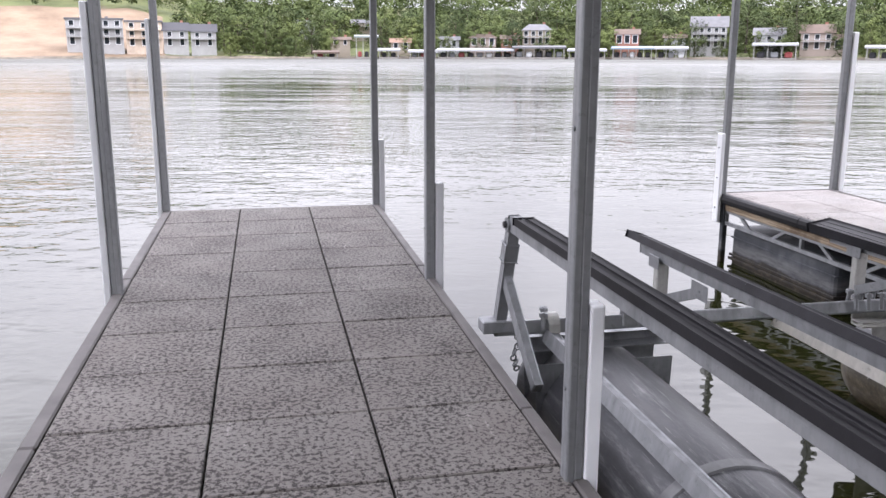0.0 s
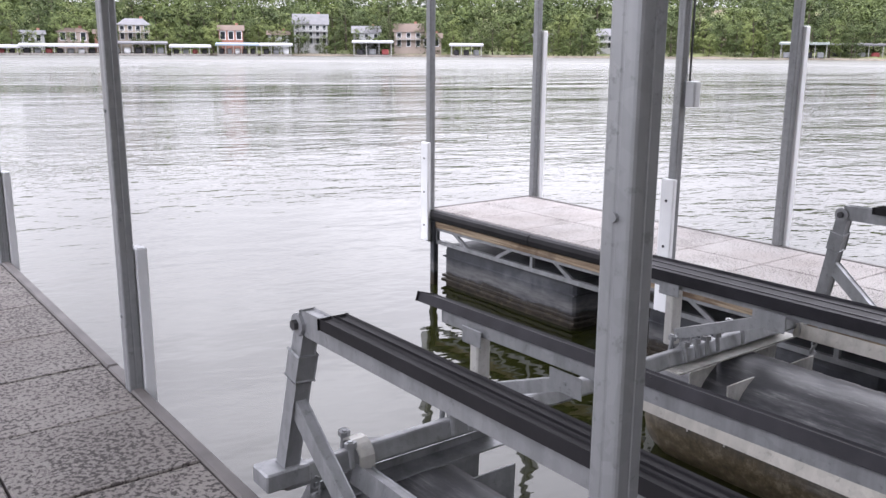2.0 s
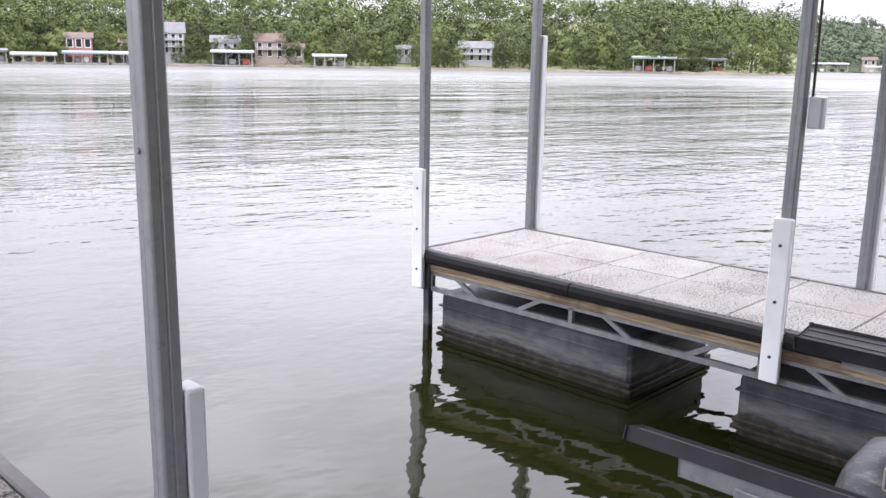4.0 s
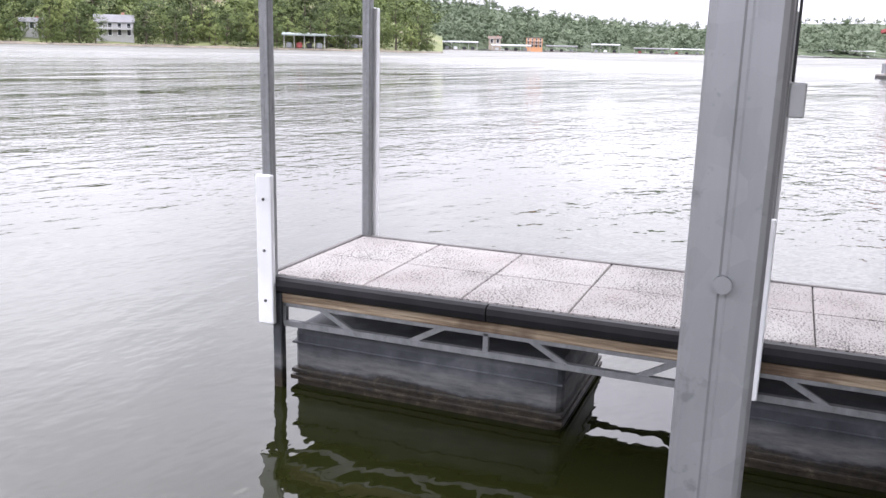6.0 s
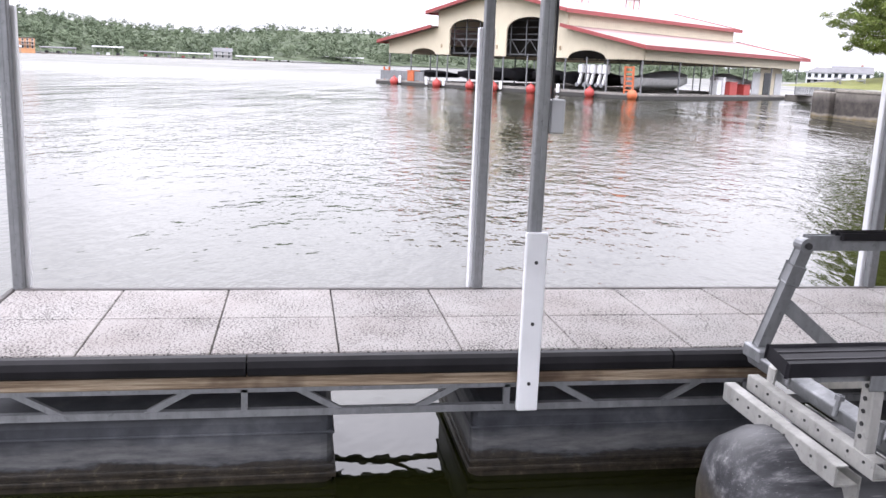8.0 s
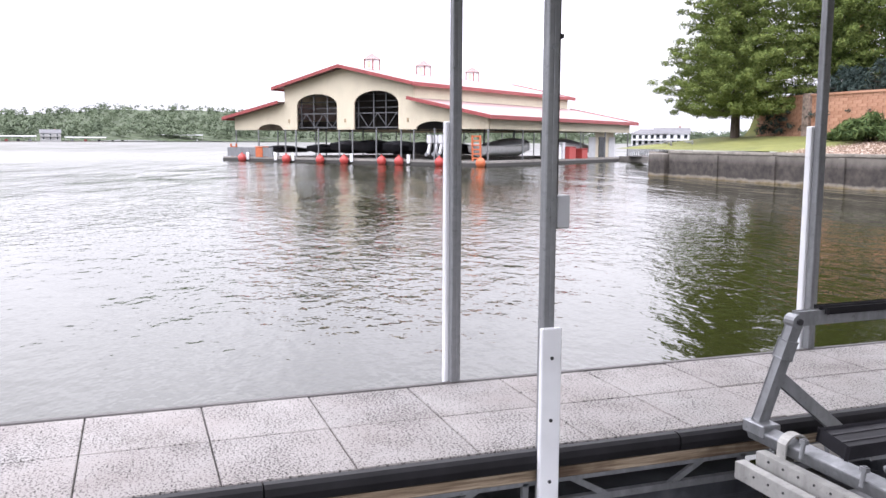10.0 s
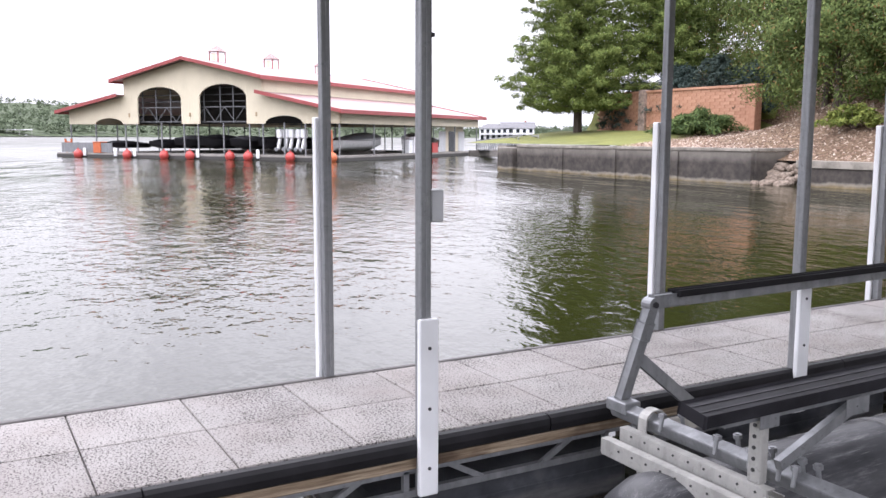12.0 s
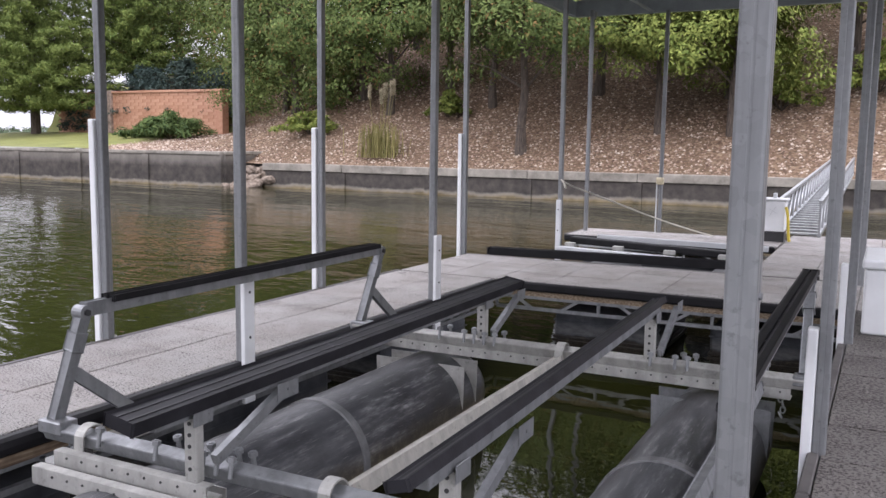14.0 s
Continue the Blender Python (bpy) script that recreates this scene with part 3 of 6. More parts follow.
for y in (1.98, -0.72, -3.44, -6.72, -8.8):
    part("cross_beam", box(rx0 + 0.042, rx1 - 0.042, y - 0.03, y + 0.03, POST_TOP + 0.02, POST_TOP + 0.22), EAVE, roof)
for x in (1.247, 4.752):
    part("inner_beam", box(x - 0.035, x + 0.035, ry0 + 0.05, ry1 - 0.05, POST_TOP + 0.0, POST_TOP + 0.018), EAVE, roof)
mid = (rx0 + rx1) / 2
for s in (-1, 1):
    bm = bmesh.new()
    ny = 170
    rows = []
    for i in range(ny + 1):
        y = ry0 - 0.25 + (ry1 - ry0 + 0.5) * i / ny
        bump_z = 0.022 if i % 5 == 0 else 0.0
        rows.append([bm.verts.new((mid + s * (rx1 - mid + 0.3) * f, y, POST_TOP + 0.27 + 0.85 * (1 - f) + bump_z)) for f in (0, 0.5, 1)])
    for a, b in zip(rows, rows[1:]):
        for k in range(2):
            bm.faces.new((a[k], a[k + 1], b[k + 1], b[k]))
    part("roof_sheet", bm, ROOFING, roof)
for y in (ry0, ry1):
    bm = bmesh.new()
    vs = [bm.verts.new(c) for c in ((rx0, y, POST_TOP + 0.24), (rx1, y, POST_TOP + 0.24), (mid, y, POST_TOP + 1.10))]
    bm.faces.new(vs)
    ext = bmesh.ops.extrude_face_region(bm, geom=list(bm.faces))
    for v in [e for e in ext["geom"] if isinstance(e, bmesh.types.BMVert)]:
        v.co.y += 0.03
    part("gable_panel", bm, ROOFING, roof)
part("corner_brace", beam((5.62, -10.9, POST_TOP - 0.02), (5.62, -10.8, POST_TOP - 0.14), 0.08, 0.02), STEEL_LIGHT, roof)


# ---- boat lift in the slip ----
lift = thing("boat_lift", (0, 0, 0), "galvanised floating boat lift with two black tanks and padded bunks", "boat lift")
BF, BR = 0.84, -1.96
for y, z in ((BF, 0.005), (BR, 0.02)):
    part("cross_tube", beam((1.36, y, z), (4.66, y, z), 0.074, 0.074, bevel=0.010, up=(0, 0.35, 1)), STEEL_LIGHT if y < 0 else STEEL, lift, "square galvanised cross tube")
for y, z, xa, xb, hh in ((BF + 0.06, -0.085, 1.50, 2.33, 0.030), (BF + 0.12, -0.070, 3.52, 4.47, 0.034), (BF + 0.22, -0.125, 3.60, 4.50, 0.040), (BR + 0.04, -0.055, 1.45, 4.47, 0.030)):
    bm = box(xa, xb, y - 0.004, y + 0.004, z - hh, z + hh)
    box(xa, xb, y - 0.1, y, z - hh - 0.006, z - hh + 0.002, bm=bm)
    box(xa, xb, y - 0.05, y, z + hh - 0.004, z + hh + 0.002, bm=bm)
    ang = part("perforated_angle", bm, STEEL if xa < 2 and y > 0 else STEEL_LIGHT, lift, "perforated steel angle")
    for i in range(int((xb - xa) / 0.10)):
        hb = part("hole", HOLE, None, ang)
        hb.location = (xa + 0.06 + i * 0.10, y + 0.004, z + 0.01)
        hb.scale = (0.7, 1, 0.7)


BAND = plain("scuffed_band", (0.12, 0.121, 0.123), 0.5, 0, 0.35, 9)


def lift_tank(cx):
    r = 0.35
    prof = [(0.05, -2.46), (0.20, -2.44), (0.30, -2.36), (r, -2.22), (r, 1.12), (0.31, 1.24), (0.20, 1.31), (0.05, 1.335)]
    bm = lathe(prof, 40, "Y")
    for v in bm.verts:
        v.co.x += cx
        v.co.z += -0.465
    t = part("tank", bm, TANK, lift, "black plastic flotation tank with a dirty waterline", smooth=True)
    for yy in (-0.55,):
        k = lathe([(r + 0.001, yy - 0.035), (r + 0.010, yy - 0.03), (r + 0.010, yy + 0.03), (r + 0.001, yy + 0.035)], 40, "Y")
        for v in k.verts:
            v.co.x += cx
            v.co.z += -0.465
        part("band", k, BAND, t, "moulded tank band")
    for yy in (0.92, 0.70, -1.84, -2.06):
        bm2 = bmesh.new()
        n = 20
        top = [bm2.verts.new((cx - 0.37 + 0.74 * i / n, yy, -0.152)) for i in range(n + 1)]
        low = []
        for i in range(n + 1):
            x = -0.36 + 0.72 * i / n
            zz = -0.465 + math.sqrt(max(0.0, (r - 0.004) ** 2 - x * x)) if abs(x) < r - 0.004 else -0.47
            low.append(bm2.verts.new((cx + x, yy, min(zz, -0.154))))
        for i in range(n):
            bm2.faces.new((top[i], top[i + 1], low[i + 1], low[i]))
        ext = bmesh.ops.extrude_face_region(bm2, geom=list(bm2.faces))
        for v in [e for e in ext["geom"] if isinstance(e, bmesh.types.BMVert)]:
            v.co.y += 0.008
        part("saddle_plate", bm2, STEEL if cx < 3 else STEEL_LIGHT, t, "galvanised saddle plate")
    return t


TUBE = galvanised("pale_weathered_tube", (0.52, 0.50, 0.45), 0.5, 0.15)
lift_tank(1.915)
marked = lift_tank(4.005)
DASH = mesh_from("seam_mark", box(-0.006, 0.006, -0.05, 0.05, -0.001, 0.0015), plain("pale_scuff", (0.42, 0.42, 0.41), 0.7))
for i in range(15):
    d = part("seam_mark", DASH, None, marked)
    d.location = (4.005 + 0.35 * math.sin(0.42), 0.95 - i * 0.19, -0.465 + 0.35 * math.cos(0.42))
    d.rotation_euler = (0, 0.42, 0)

for x, z in ((1.64, -0.035), (2.945, -0.03), (4.365, -0.035)):
    part("long_tube", beam((x, BF - 0.04, z), (x, BR + 0.04, z), 0.056, 0.056, bevel=0.008, up=(0.3, 0, 1)), STEEL if x < 2 else TUBE, lift, "square galvanised tube along the lift")


def clamp(x, y, z=0.0):
    """A strap bent over a cross tube."""
    bm = bmesh.new()
    n = 9
    prev = None
    for i in range(n + 1):
        a = math.pi * i / n
        ring = [bm.verts.new((x + dx, y + 0.066 * math.cos(a) * k, z + 0.062 * math.sin(a) * k - (0.06 if i in (0, n) else 0.0))) for dx in (-0.03, 0.03) for k in (1.0, 1.13)]
        if prev:
            for p, q in ((0, 1), (1, 3), (3, 2), (2, 0)):
                bm.faces.new((prev[p], prev[q], ring[q], ring[p]))
        prev = ring
    bmesh.ops.recalc_face_normals(bm, faces=bm.faces)
    return part("clamp", bm, STEEL_LIGHT, lift, "bent steel clamp")


for x in (1.66, 2.945, 4.36):
    clamp(x, BF, 0.01)
    clamp(x, BR, 0.02)
UB = bmesh.new()
rod((0, 0, -0.05), (0, 0, 0.045), 0.011, 8, UB)
rod((0, 0, 0.02), (0, 0, 0.040), 0.022, 6, UB)
UBOLT = mesh_from("u_bolt", UB, STEEL)
for y, z in ((BF, 0.052), (BR, 0.066)):
    for x in (2.06, 2.14, 2.30, 3.42, 3.50, 3.58, 3.66, 3.86, 4.22, 1.62):
        for dy in (-0.055, 0.055):
            u = part("u_bolt", UBOLT, None, lift)
            u.location = (x + dy * 0.3, y + dy, z)
            u.rotation_euler = (dy * 3, 0, 0)


def bunk(x, y0, y1, z0, z1, w, tilt, thick=0.044, material=CARPET):
    """A padded bunk on a steel channel, with drilled legs and a brace at each cross tube."""
    b = bmesh.new()
    beam((x, y0, z0), (x, y1, z1), w, thick, b, 0.010, up=(tilt, 0, 1))
    p = part("bunk_pad", b, material, lift, "charcoal padded bunk board")
    for f in (0.36, 0.68):
        yy = y0 + (y1 - y0) * f
        zz = z0 + (z1 - z0) * f
        part("seam", beam((x - w * 0.5, yy, zz + thick / 2 + tilt * w * 0.5), (x + w * 0.5, yy + 0.002, zz + thick / 2 - tilt * w * 0.5), 0.006, 0.002), DARK, p)
    for k in (-0.18, 0.18):
        part("rib", beam((x + k * w, y0, z0 + thick / 2 - tilt * k * w), (x + k * w, y1, z1 + thick / 2 - tilt * k * w), 0.012, 0.004), material, p)
    deep = 0.052
    part("bunk_channel", beam((x, y0 - 0.16, z0 - thick / 2 - deep / 2), (x, y1 + 0.10, z1 - thick / 2 - deep / 2), 0.055, deep, bevel=0.004), STEEL, lift, "galvanised channel under a bunk")
    for yy in (BF, BR):
        f = (yy - y0) / (y1 - y0)
        zz = z0 + (z1 - z0) * f - 0.08
        dy = 0.13 if yy > 0 else -0.02
        leg = part("leg", box(x - 0.035, x + 0.035, yy + dy - 0.006, yy + dy + 0.045, 0.0, zz, 0.006), STEEL_LIGHT, lift, "drilled galvanised leg")
        for i in range(5):
            hb = part("hole", HOLE, None, leg)
            hb.location = (x, yy + dy + 0.046, 0.06 + i * 0.05)
        part("gusset", box(x - 0.052, x - 0.046, yy + dy - 0.045, yy + dy + 0.075, zz - 0.03, zz + 0.04, 0.003), STEEL, lift)
        part("brace", beam((x - 0.05, yy + dy - 0.05, 0.08), (x - 0.05, yy + dy - 0.52, zz - 0.02), 0.035, 0.05), STEEL, lift)
        part("gusset", box(x - 0.072, x - 0.069, yy + dy - 0.62, yy + dy - 0.46, zz - 0.05, zz + 0.03, 0.0), STEEL, lift)
        bo = part("bolt", BOLT, None, lift)
        bo.location, bo.rotation_euler = (x - 0.073, yy + dy - 0.54, zz - 0.01), (0, 0, math.pi / 2)


bunk(2.335, 1.37, -2.20, 0.352, 0.41, 0.084, 0.30, 0.023)
bunk(3.555, 1.39, -2.55, 0.362, 0.385, 0.145, -0.18, 0.038)


PIVOT = mesh_from("bolt", rod((0, -0.012, 0), (0, 0.012, 0), 0.017, 6), DARK)


def guide(x, y0, y1, z0, z1, side, tall=0.085, out=0.07):
    """A tall side guide: a padded rail on two braced legs. side: +1 leans towards the dock on that side."""
    g = part("guide_rail", beam((x, y0, z0 + 0.0425 - tall / 2), (x, y1, z1 + 0.0425 - tall / 2), 0.045, tall, bevel=0.006), STEEL, lift, "galvanised guide rail")
    d = (Vector((x, y1, z1)) - Vector((x, y0, z0))).normalized()
    for k in (-0.026, 0.026):
        part("pad", beam(Vector((x + k, y0, z0 + 0.046)) + d * 0.16, Vector((x + k, y1, z1 + 0.046)) - d * 0.05, 0.040, 0.022, bevel=0.007), RUBBER, g, "black rubber strip")
    for i in range(6):
        hb = part("rivet", BOLT, None, g)
        hb.location = Vector((x, y0, z0 + 0.052)).lerp(Vector((x, y1, z1 + 0.052)), 0.12 + i * 0.15)
        hb.rotation_euler = (math.pi / 2, 0, 0)
    for yt, yf, zt in ((y0 + 0.01, BF - 0.01, z0), (y1 - 0.01, BR - 0.02, z1)):
        xf = x + side * out
        top, foot = Vector((x, yt, zt - 0.02)), Vector((xf, yf, 0.06))
        part("leg", beam(foot, top, 0.055, 0.05, bevel=0.006, up=(0, 1, 0)), STEEL, lift, "galvanised guide leg")
        part("knuckle", rod((x - 0.035, yt, zt), (x + 0.035, yt, zt), 0.036, 14), STEEL, lift)
        part("foot_bracket", box(xf - 0.10, xf + 0.06, yf - 0.05, yf + 0.06, 0.0, 0.065, 0.006), STEEL, lift)
        m = foot.lerp(top, 0.48)
        part("brace", beam(m, (x, m.y - 0.50, -0.10), 0.04, 0.055, bevel=0.005), STEEL, lift)
        part("sleeve", beam(foot.lerp(top, 0.66), foot.lerp(top, 0.84), 0.068, 0.062, bevel=0.006, up=(0, 1, 0)), STEEL, lift)
        for e in (-0.038, 0.038):
            kb_ = part("bolt", PIVOT, None, lift)
            kb_.location, kb_.rotation_euler = (x + e, yt, zt), (0, 0, math.pi / 2)


guide(1.415, 0.715, -2.50, 0.575, 0.60, -1, 0.07, 0.03)
guide(4.545, 0.70, -2.13, 0.588, 0.605, 1, 0.062)
# tie chains by the dock
bm = bmesh.new()
nmaj, nmin = 10, 5
ringv = []
for i in range(nmaj):
    a = 2 * math.pi * i / nmaj
    ringv.append([bm.verts.new(((0.014 + 0.005 * math.cos(b)) * math.cos(a), 0.005 * math.sin(b), (0.022 + 0.005 * math.cos(b)) * math.sin(a))) for b in [2 * math.pi * j / nmin for j in range(nmin)]])
for i in range(nmaj):
    for j in range(nmin):
        bm.faces.new((ringv[i][j], ringv[(i + 1) % nmaj][j], ringv[(i + 1) % nmaj][(j + 1) % nmin], ringv[i][(j + 1) % nmin]))
LINKM = mesh_from("link", bm, STEEL)
for cx, cy, cz, n in ((1.47, 0.80, -0.02, 7), (4.55, 0.78, -0.05, 6), (1.50, -1.95, -0.03, 6)):
    c = thing("chain", (cx, cy, cz), "short galvanised chain hanging from the lift", "chain", "lift chains")
    for i in range(n):
        l = part("link", LINKM, None, c)
        l.location = (0.012 * math.sin(i * 1.3), 0.006 * i, -0.032 * i)
        l.rotation_euler = (0.1 * i, 0, math.pi / 2 * (i % 2))

# ---- things at the back of the dock ----
chest = thing("dock_chest", (0.78, -4.30, 0), "white plastic dock storage chest on the deck", "storage box")
part("body", box(-0.38, 0.34, -0.48, 0.50, 0.004, 0.52, 0.02, seg=2), PVC, chest)
part("lid", box(-0.40, 0.36, -0.50, 0.52, 0.524, 0.60, 0.02, seg=2), PVC, chest)
ped = thing("power_pedestal", (2.58, -10.9, 0), "white dock power pedestal with a raised crest", "power pedestal")
part("body", box(-0.17, 0.17, -0.16, 0.16, 0.16, 0.64, 0.02, seg=2), PVC, ped)
part("lid", box(-0.21, 0.21, -0.18, 0.18, 0.644, 0.68, 0.012), PVC, ped)
part("knob", box(-0.03, 0.03, -0.03, 0.03, 0.68, 0.76, 0.01), PVC_GREY, ped)
part("base", box(-0.17, 0.17, -0.14, 0.14, 0.0, 0.16), DARK, ped)
part("crest", beam((-0.06, 0.163, 0.44), (0.06, 0.163, 0.52), 0.02, 0.004), PVC_GREY, ped)
part("crest", beam((0.06, 0.163, 0.40), (-0.04, 0.163, 0.56), 0.02, 0.004), PVC_GREY, ped)
hose = cable("hose", [(2.40, -10.75, 0.55), (2.34, -10.72, 0.42), (2.36, -10.7, 0.2), (2.32, -10.7, 0.02)], 0.022, plain("yellow_hose", (0.55, 0.42, 0.05), 0.5))
tagged(hose, "yellow shore-power cord hanging by the pedestal", "cord")

gang = thing("gangway", (0, 0, 0), "aluminium truss gangway from the dock up to the bank", "gangway")
g0, g1 = Vector((2.30, -11.9, 0.03)), Vector((2.45, -29.6, 0.62))
side = (g1 - g0).cross(Vector((0, 0, 1))).normalized() * 0.32
for s in (-1, 1):
    for z in (0.0, 0.55):
        part("chord", beam(g0 + side * s + Vector((0, 0, z)), g1 + side * s + Vector((0, 0, z)), 0.06, 0.06), ALU, gang)
    for i in range(21):
        f = i / 20
        c = g0.lerp(g1, f) + side * s
        part("upright", beam(c, c + Vector((0, 0, 0.55)), 0.035, 0.035), ALU, gang)
        if i < 20:
            d = g0.lerp(g1, (i + 1) / 20) + side * s
            part("diagonal", beam(c, d + Vector((0, 0, 0.55)), 0.025, 0.025), ALU, gang)
for i in range(40):
    c = g0.lerp(g1, i / 40 + 0.01)
    part("tread", beam(c - side, c + side, 0.18, 0.03), ALU, gang)

rope = cable("rope", [(5.18, -8.2, 0.96), (5.1, -8.4, 0.86), (5.0, -8.7, 0.80), (4.6, -9.4, 0.55), (4.0, -10.2, 0.22), (3.5, -10.8, 0.03)], 0.012, plain("pale_rope", (0.55, 0.52, 0.46), 0.9))
tagged(rope, "pale mooring rope slung from a post to the deck", "rope")
loop = cable("rope_loop", [(5.18, -8.18, 0.97), (5.09, -8.1, 0.9), (5.08, -8.15, 0.83), (5.15, -8.24, 0.86), (5.16, -8.2, 0.95)], 0.012, plain("pale_rope_knot", (0.55, 0.52, 0.46), 0.9))
tagged(loop, "knotted loop of pale mooring rope on a post", "rope")

ramp = thing("watercraft_lift", (0, 0, 0), "low rear-berth lift with black padded bunks and white rails", "boat lift")
for (p, q, m, w, hgt) in (((5.75, -7.0, 0.03), (2.6, -7.35, 0.02), RUBBER, 0.16, 0.06), ((5.05, -8.35, 0.10), (2.45, -7.95, 0.06), RUBBER, 0.16, 0.10)):
    part("bunk_pad", beam(p, q, w, hgt, bevel=0.02), m, ramp, "black padded bunk board")
for (p, q) in (((5.1, -7.9, 0.02), (2.5, -7.55, 0.0)), ((5.1, -8.9, -0.03), (2.5, -8.7, -0.03)), ((5.0, -9.5, 0.04), (2.5, -9.6, 0.0))):
    part("rail", beam(p, q, 0.12, 0.05, bevel=0.01), PVC_GREY, ramp, "white lift rail")
for i in range(4):
    part("bracket", box(4.9 - i * 0.72, 5.05 - i * 0.72, -8.1 + i * 0.09, -8.02 + i * 0.09, 0.02, 0.09, 0.01), STEEL_LIGHT, ramp)
for x in (2.9, 4.6):
    part("float", rod((x, -9.6, -0.45), (x, -7.3, -0.45), 0.28, 20), TANK, ramp)


# ---- leaves, trees, stones ----
def quads(name, verts, material, smooth=False):
    """A mesh of separate four-cornered leaves from an (n, 4, 3) array."""
    n = len(verts)
    me = bpy.data.meshes.new(name)
    me.vertices.add(4 * n)
    me.vertices.foreach_set("co", verts.reshape(-1).astype(np.float32))
    me.loops.add(4 * n)
    me.loops.foreach_set("vertex_index", np.arange(4 * n, dtype=np.int32))
    me.polygons.add(n)
    me.polygons.foreach_set("loop_start", np.arange(0, 4 * n, 4, dtype=np.int32))
    me.polygons.foreach_set("loop_total", np.full(n, 4, dtype=np.int32))
    me.update()
    me.validate()
    me.materials.append(material)
    return me


def leaf_cloud(rng, centres, radii, per, size, flat=0.7, long=1.5, core=None):
    """Small leaves scattered in clumps: an (n, 4, 3) array."""
    m = len(centres)
    c = np.repeat(centres, per, 0)
    r = np.repeat(radii, per)[:, None]
    d = rng.normal(size=(m * per, 3))
    d /= np.linalg.norm(d, axis=1, keepdims=True)
    c = c + d * r * rng.random((m * per, 1)) ** 0.45 * np.array([1, 1, flat])
    nrm = d * 0.7 + rng.normal(size=d.shape) * 0.55 + np.array([0, 0, 0.5])
    if core is not None:
        out = c - core
        out /= np.linalg.norm(out, axis=1, keepdims=True) + 1e-6
        nrm = out * 0.9 + d * 0.5 + rng.normal(size=d.shape) * 0.28 + np.array([0, 0, 0.35])
    nrm /= np.linalg.norm(nrm, axis=1, keepdims=True)
    a = np.cross(nrm, rng.normal(size=d.shape))
    a /= np.linalg.norm(a, axis=1, keepdims=True)
    b = np.cross(nrm, a)
    s = size * (0.6 + 0.8 * rng.random((m * per, 1)))
    a, b = a * s * long * 0.5, b * s * 0.5
    k = 0.55
    return np.stack([c - a, c - b * k + a * 0.1, c + a, c + b * k + a * 0.1], 1)


def limbs(rng, height, spread, r0, n, start=0.3, lean=(0, 0)):
    """A tapered trunk with limbs; returns the bmesh and the limb ends."""
    bm = bmesh.new()
    pts = [Vector((lean[0] * f * f, lean[1] * f * f, height * f)) + Vector((rng.normal() * 0.03 * height * f, rng.normal() * 0.03 * height * f, 0)) for f in (0, 0.12, 0.3, 0.5, 0.7, 0.88)]
    pts[0].z = -0.3
    rr = [r0 * 1.5, r0, r0 * 0.85, r0 * 0.62, r0 * 0.38, r0 * 0.12]
    for i in range(5):
        rod(pts[i], pts[i + 1], rr[i], 9, bm, rr[i + 1])
    ends = [pts[-1]]
    for i in range(n):
        f = start + (0.9 - start) * (i + 0.5) / n
        a = i * 2.4 + rng.random()
        seg = min(4, int(f / 0.2))
        o = pts[seg].lerp(pts[seg + 1], min(1, max(0, (f - (0, 0.12, 0.3, 0.5, 0.7)[seg]) / 0.19)))
        ln = spread * (1.05 - 0.55 * f) * (0.75 + 0.4 * rng.random())
        e = o + Vector((math.cos(a) * ln, math.sin(a) * ln, ln * (0.25 + 0.5 * rng.random())))
        mid = o.lerp(e, 0.5) + Vector((0, 0, ln * 0.08))
        r = r0 * 0.42 * (1.1 - f)
        rod(o, mid, r, 6, bm, r * 0.65)
        rod(mid, e, r * 0.65, 5, bm, r * 0.2)
        ends += [e, mid.lerp(e, 0.35)]
    return bm, ends


def broadleaf(seed, height, spread, leaf, clumps, per, start=0.25, clump=0.34, r0=None, low=False):
    """Meshes of a broadleaf tree: trunk and crown."""
    rng = np.random.default_rng(seed)
    bm, ends = limbs(rng, height, spread, r0 or height * 0.022, 16, start)
    pts = np.array([list(e) for e in ends])
    pick = pts[rng.integers(0, len(pts), clumps)]
    off = rng.normal(size=(clumps, 3)) * np.array([0.26, 0.26, 0.15]) * spread
    c = pick + off
    z0 = height * (start - (0.16 if low else 0.02))
    c[:, 2] = np.clip(c[:, 2], z0, height * 1.04)
    if low:
        m = int(clumps * 0.42)
        aa = rng.random(m) * 2 * np.pi
        rr = spread * (0.45 + 0.6 * rng.random(m))
        c[:m] = np.stack([np.cos(aa) * rr, np.sin(aa) * rr, z0 + rng.random(m) * height * 0.5], 1)
    env = 1.06 * spread * np.sqrt(np.clip(1.05 - ((c[:, 2] - height * 0.48) / (height * 0.60)) ** 2, 0.3 if low else 0.12, 1))
    rad = np.hypot(c[:, 0], c[:, 1])
    f = np.minimum(1, env / np.maximum(rad, 1e-3))
    c[:, 0] *= f
    c[:, 1] *= f
    radii = spread * clump * (0.55 + 0.7 * rng.random(clumps))
    return bm, leaf_cloud(rng, c, radii, per, leaf, core=np.array([0, 0, height * 0.5]))


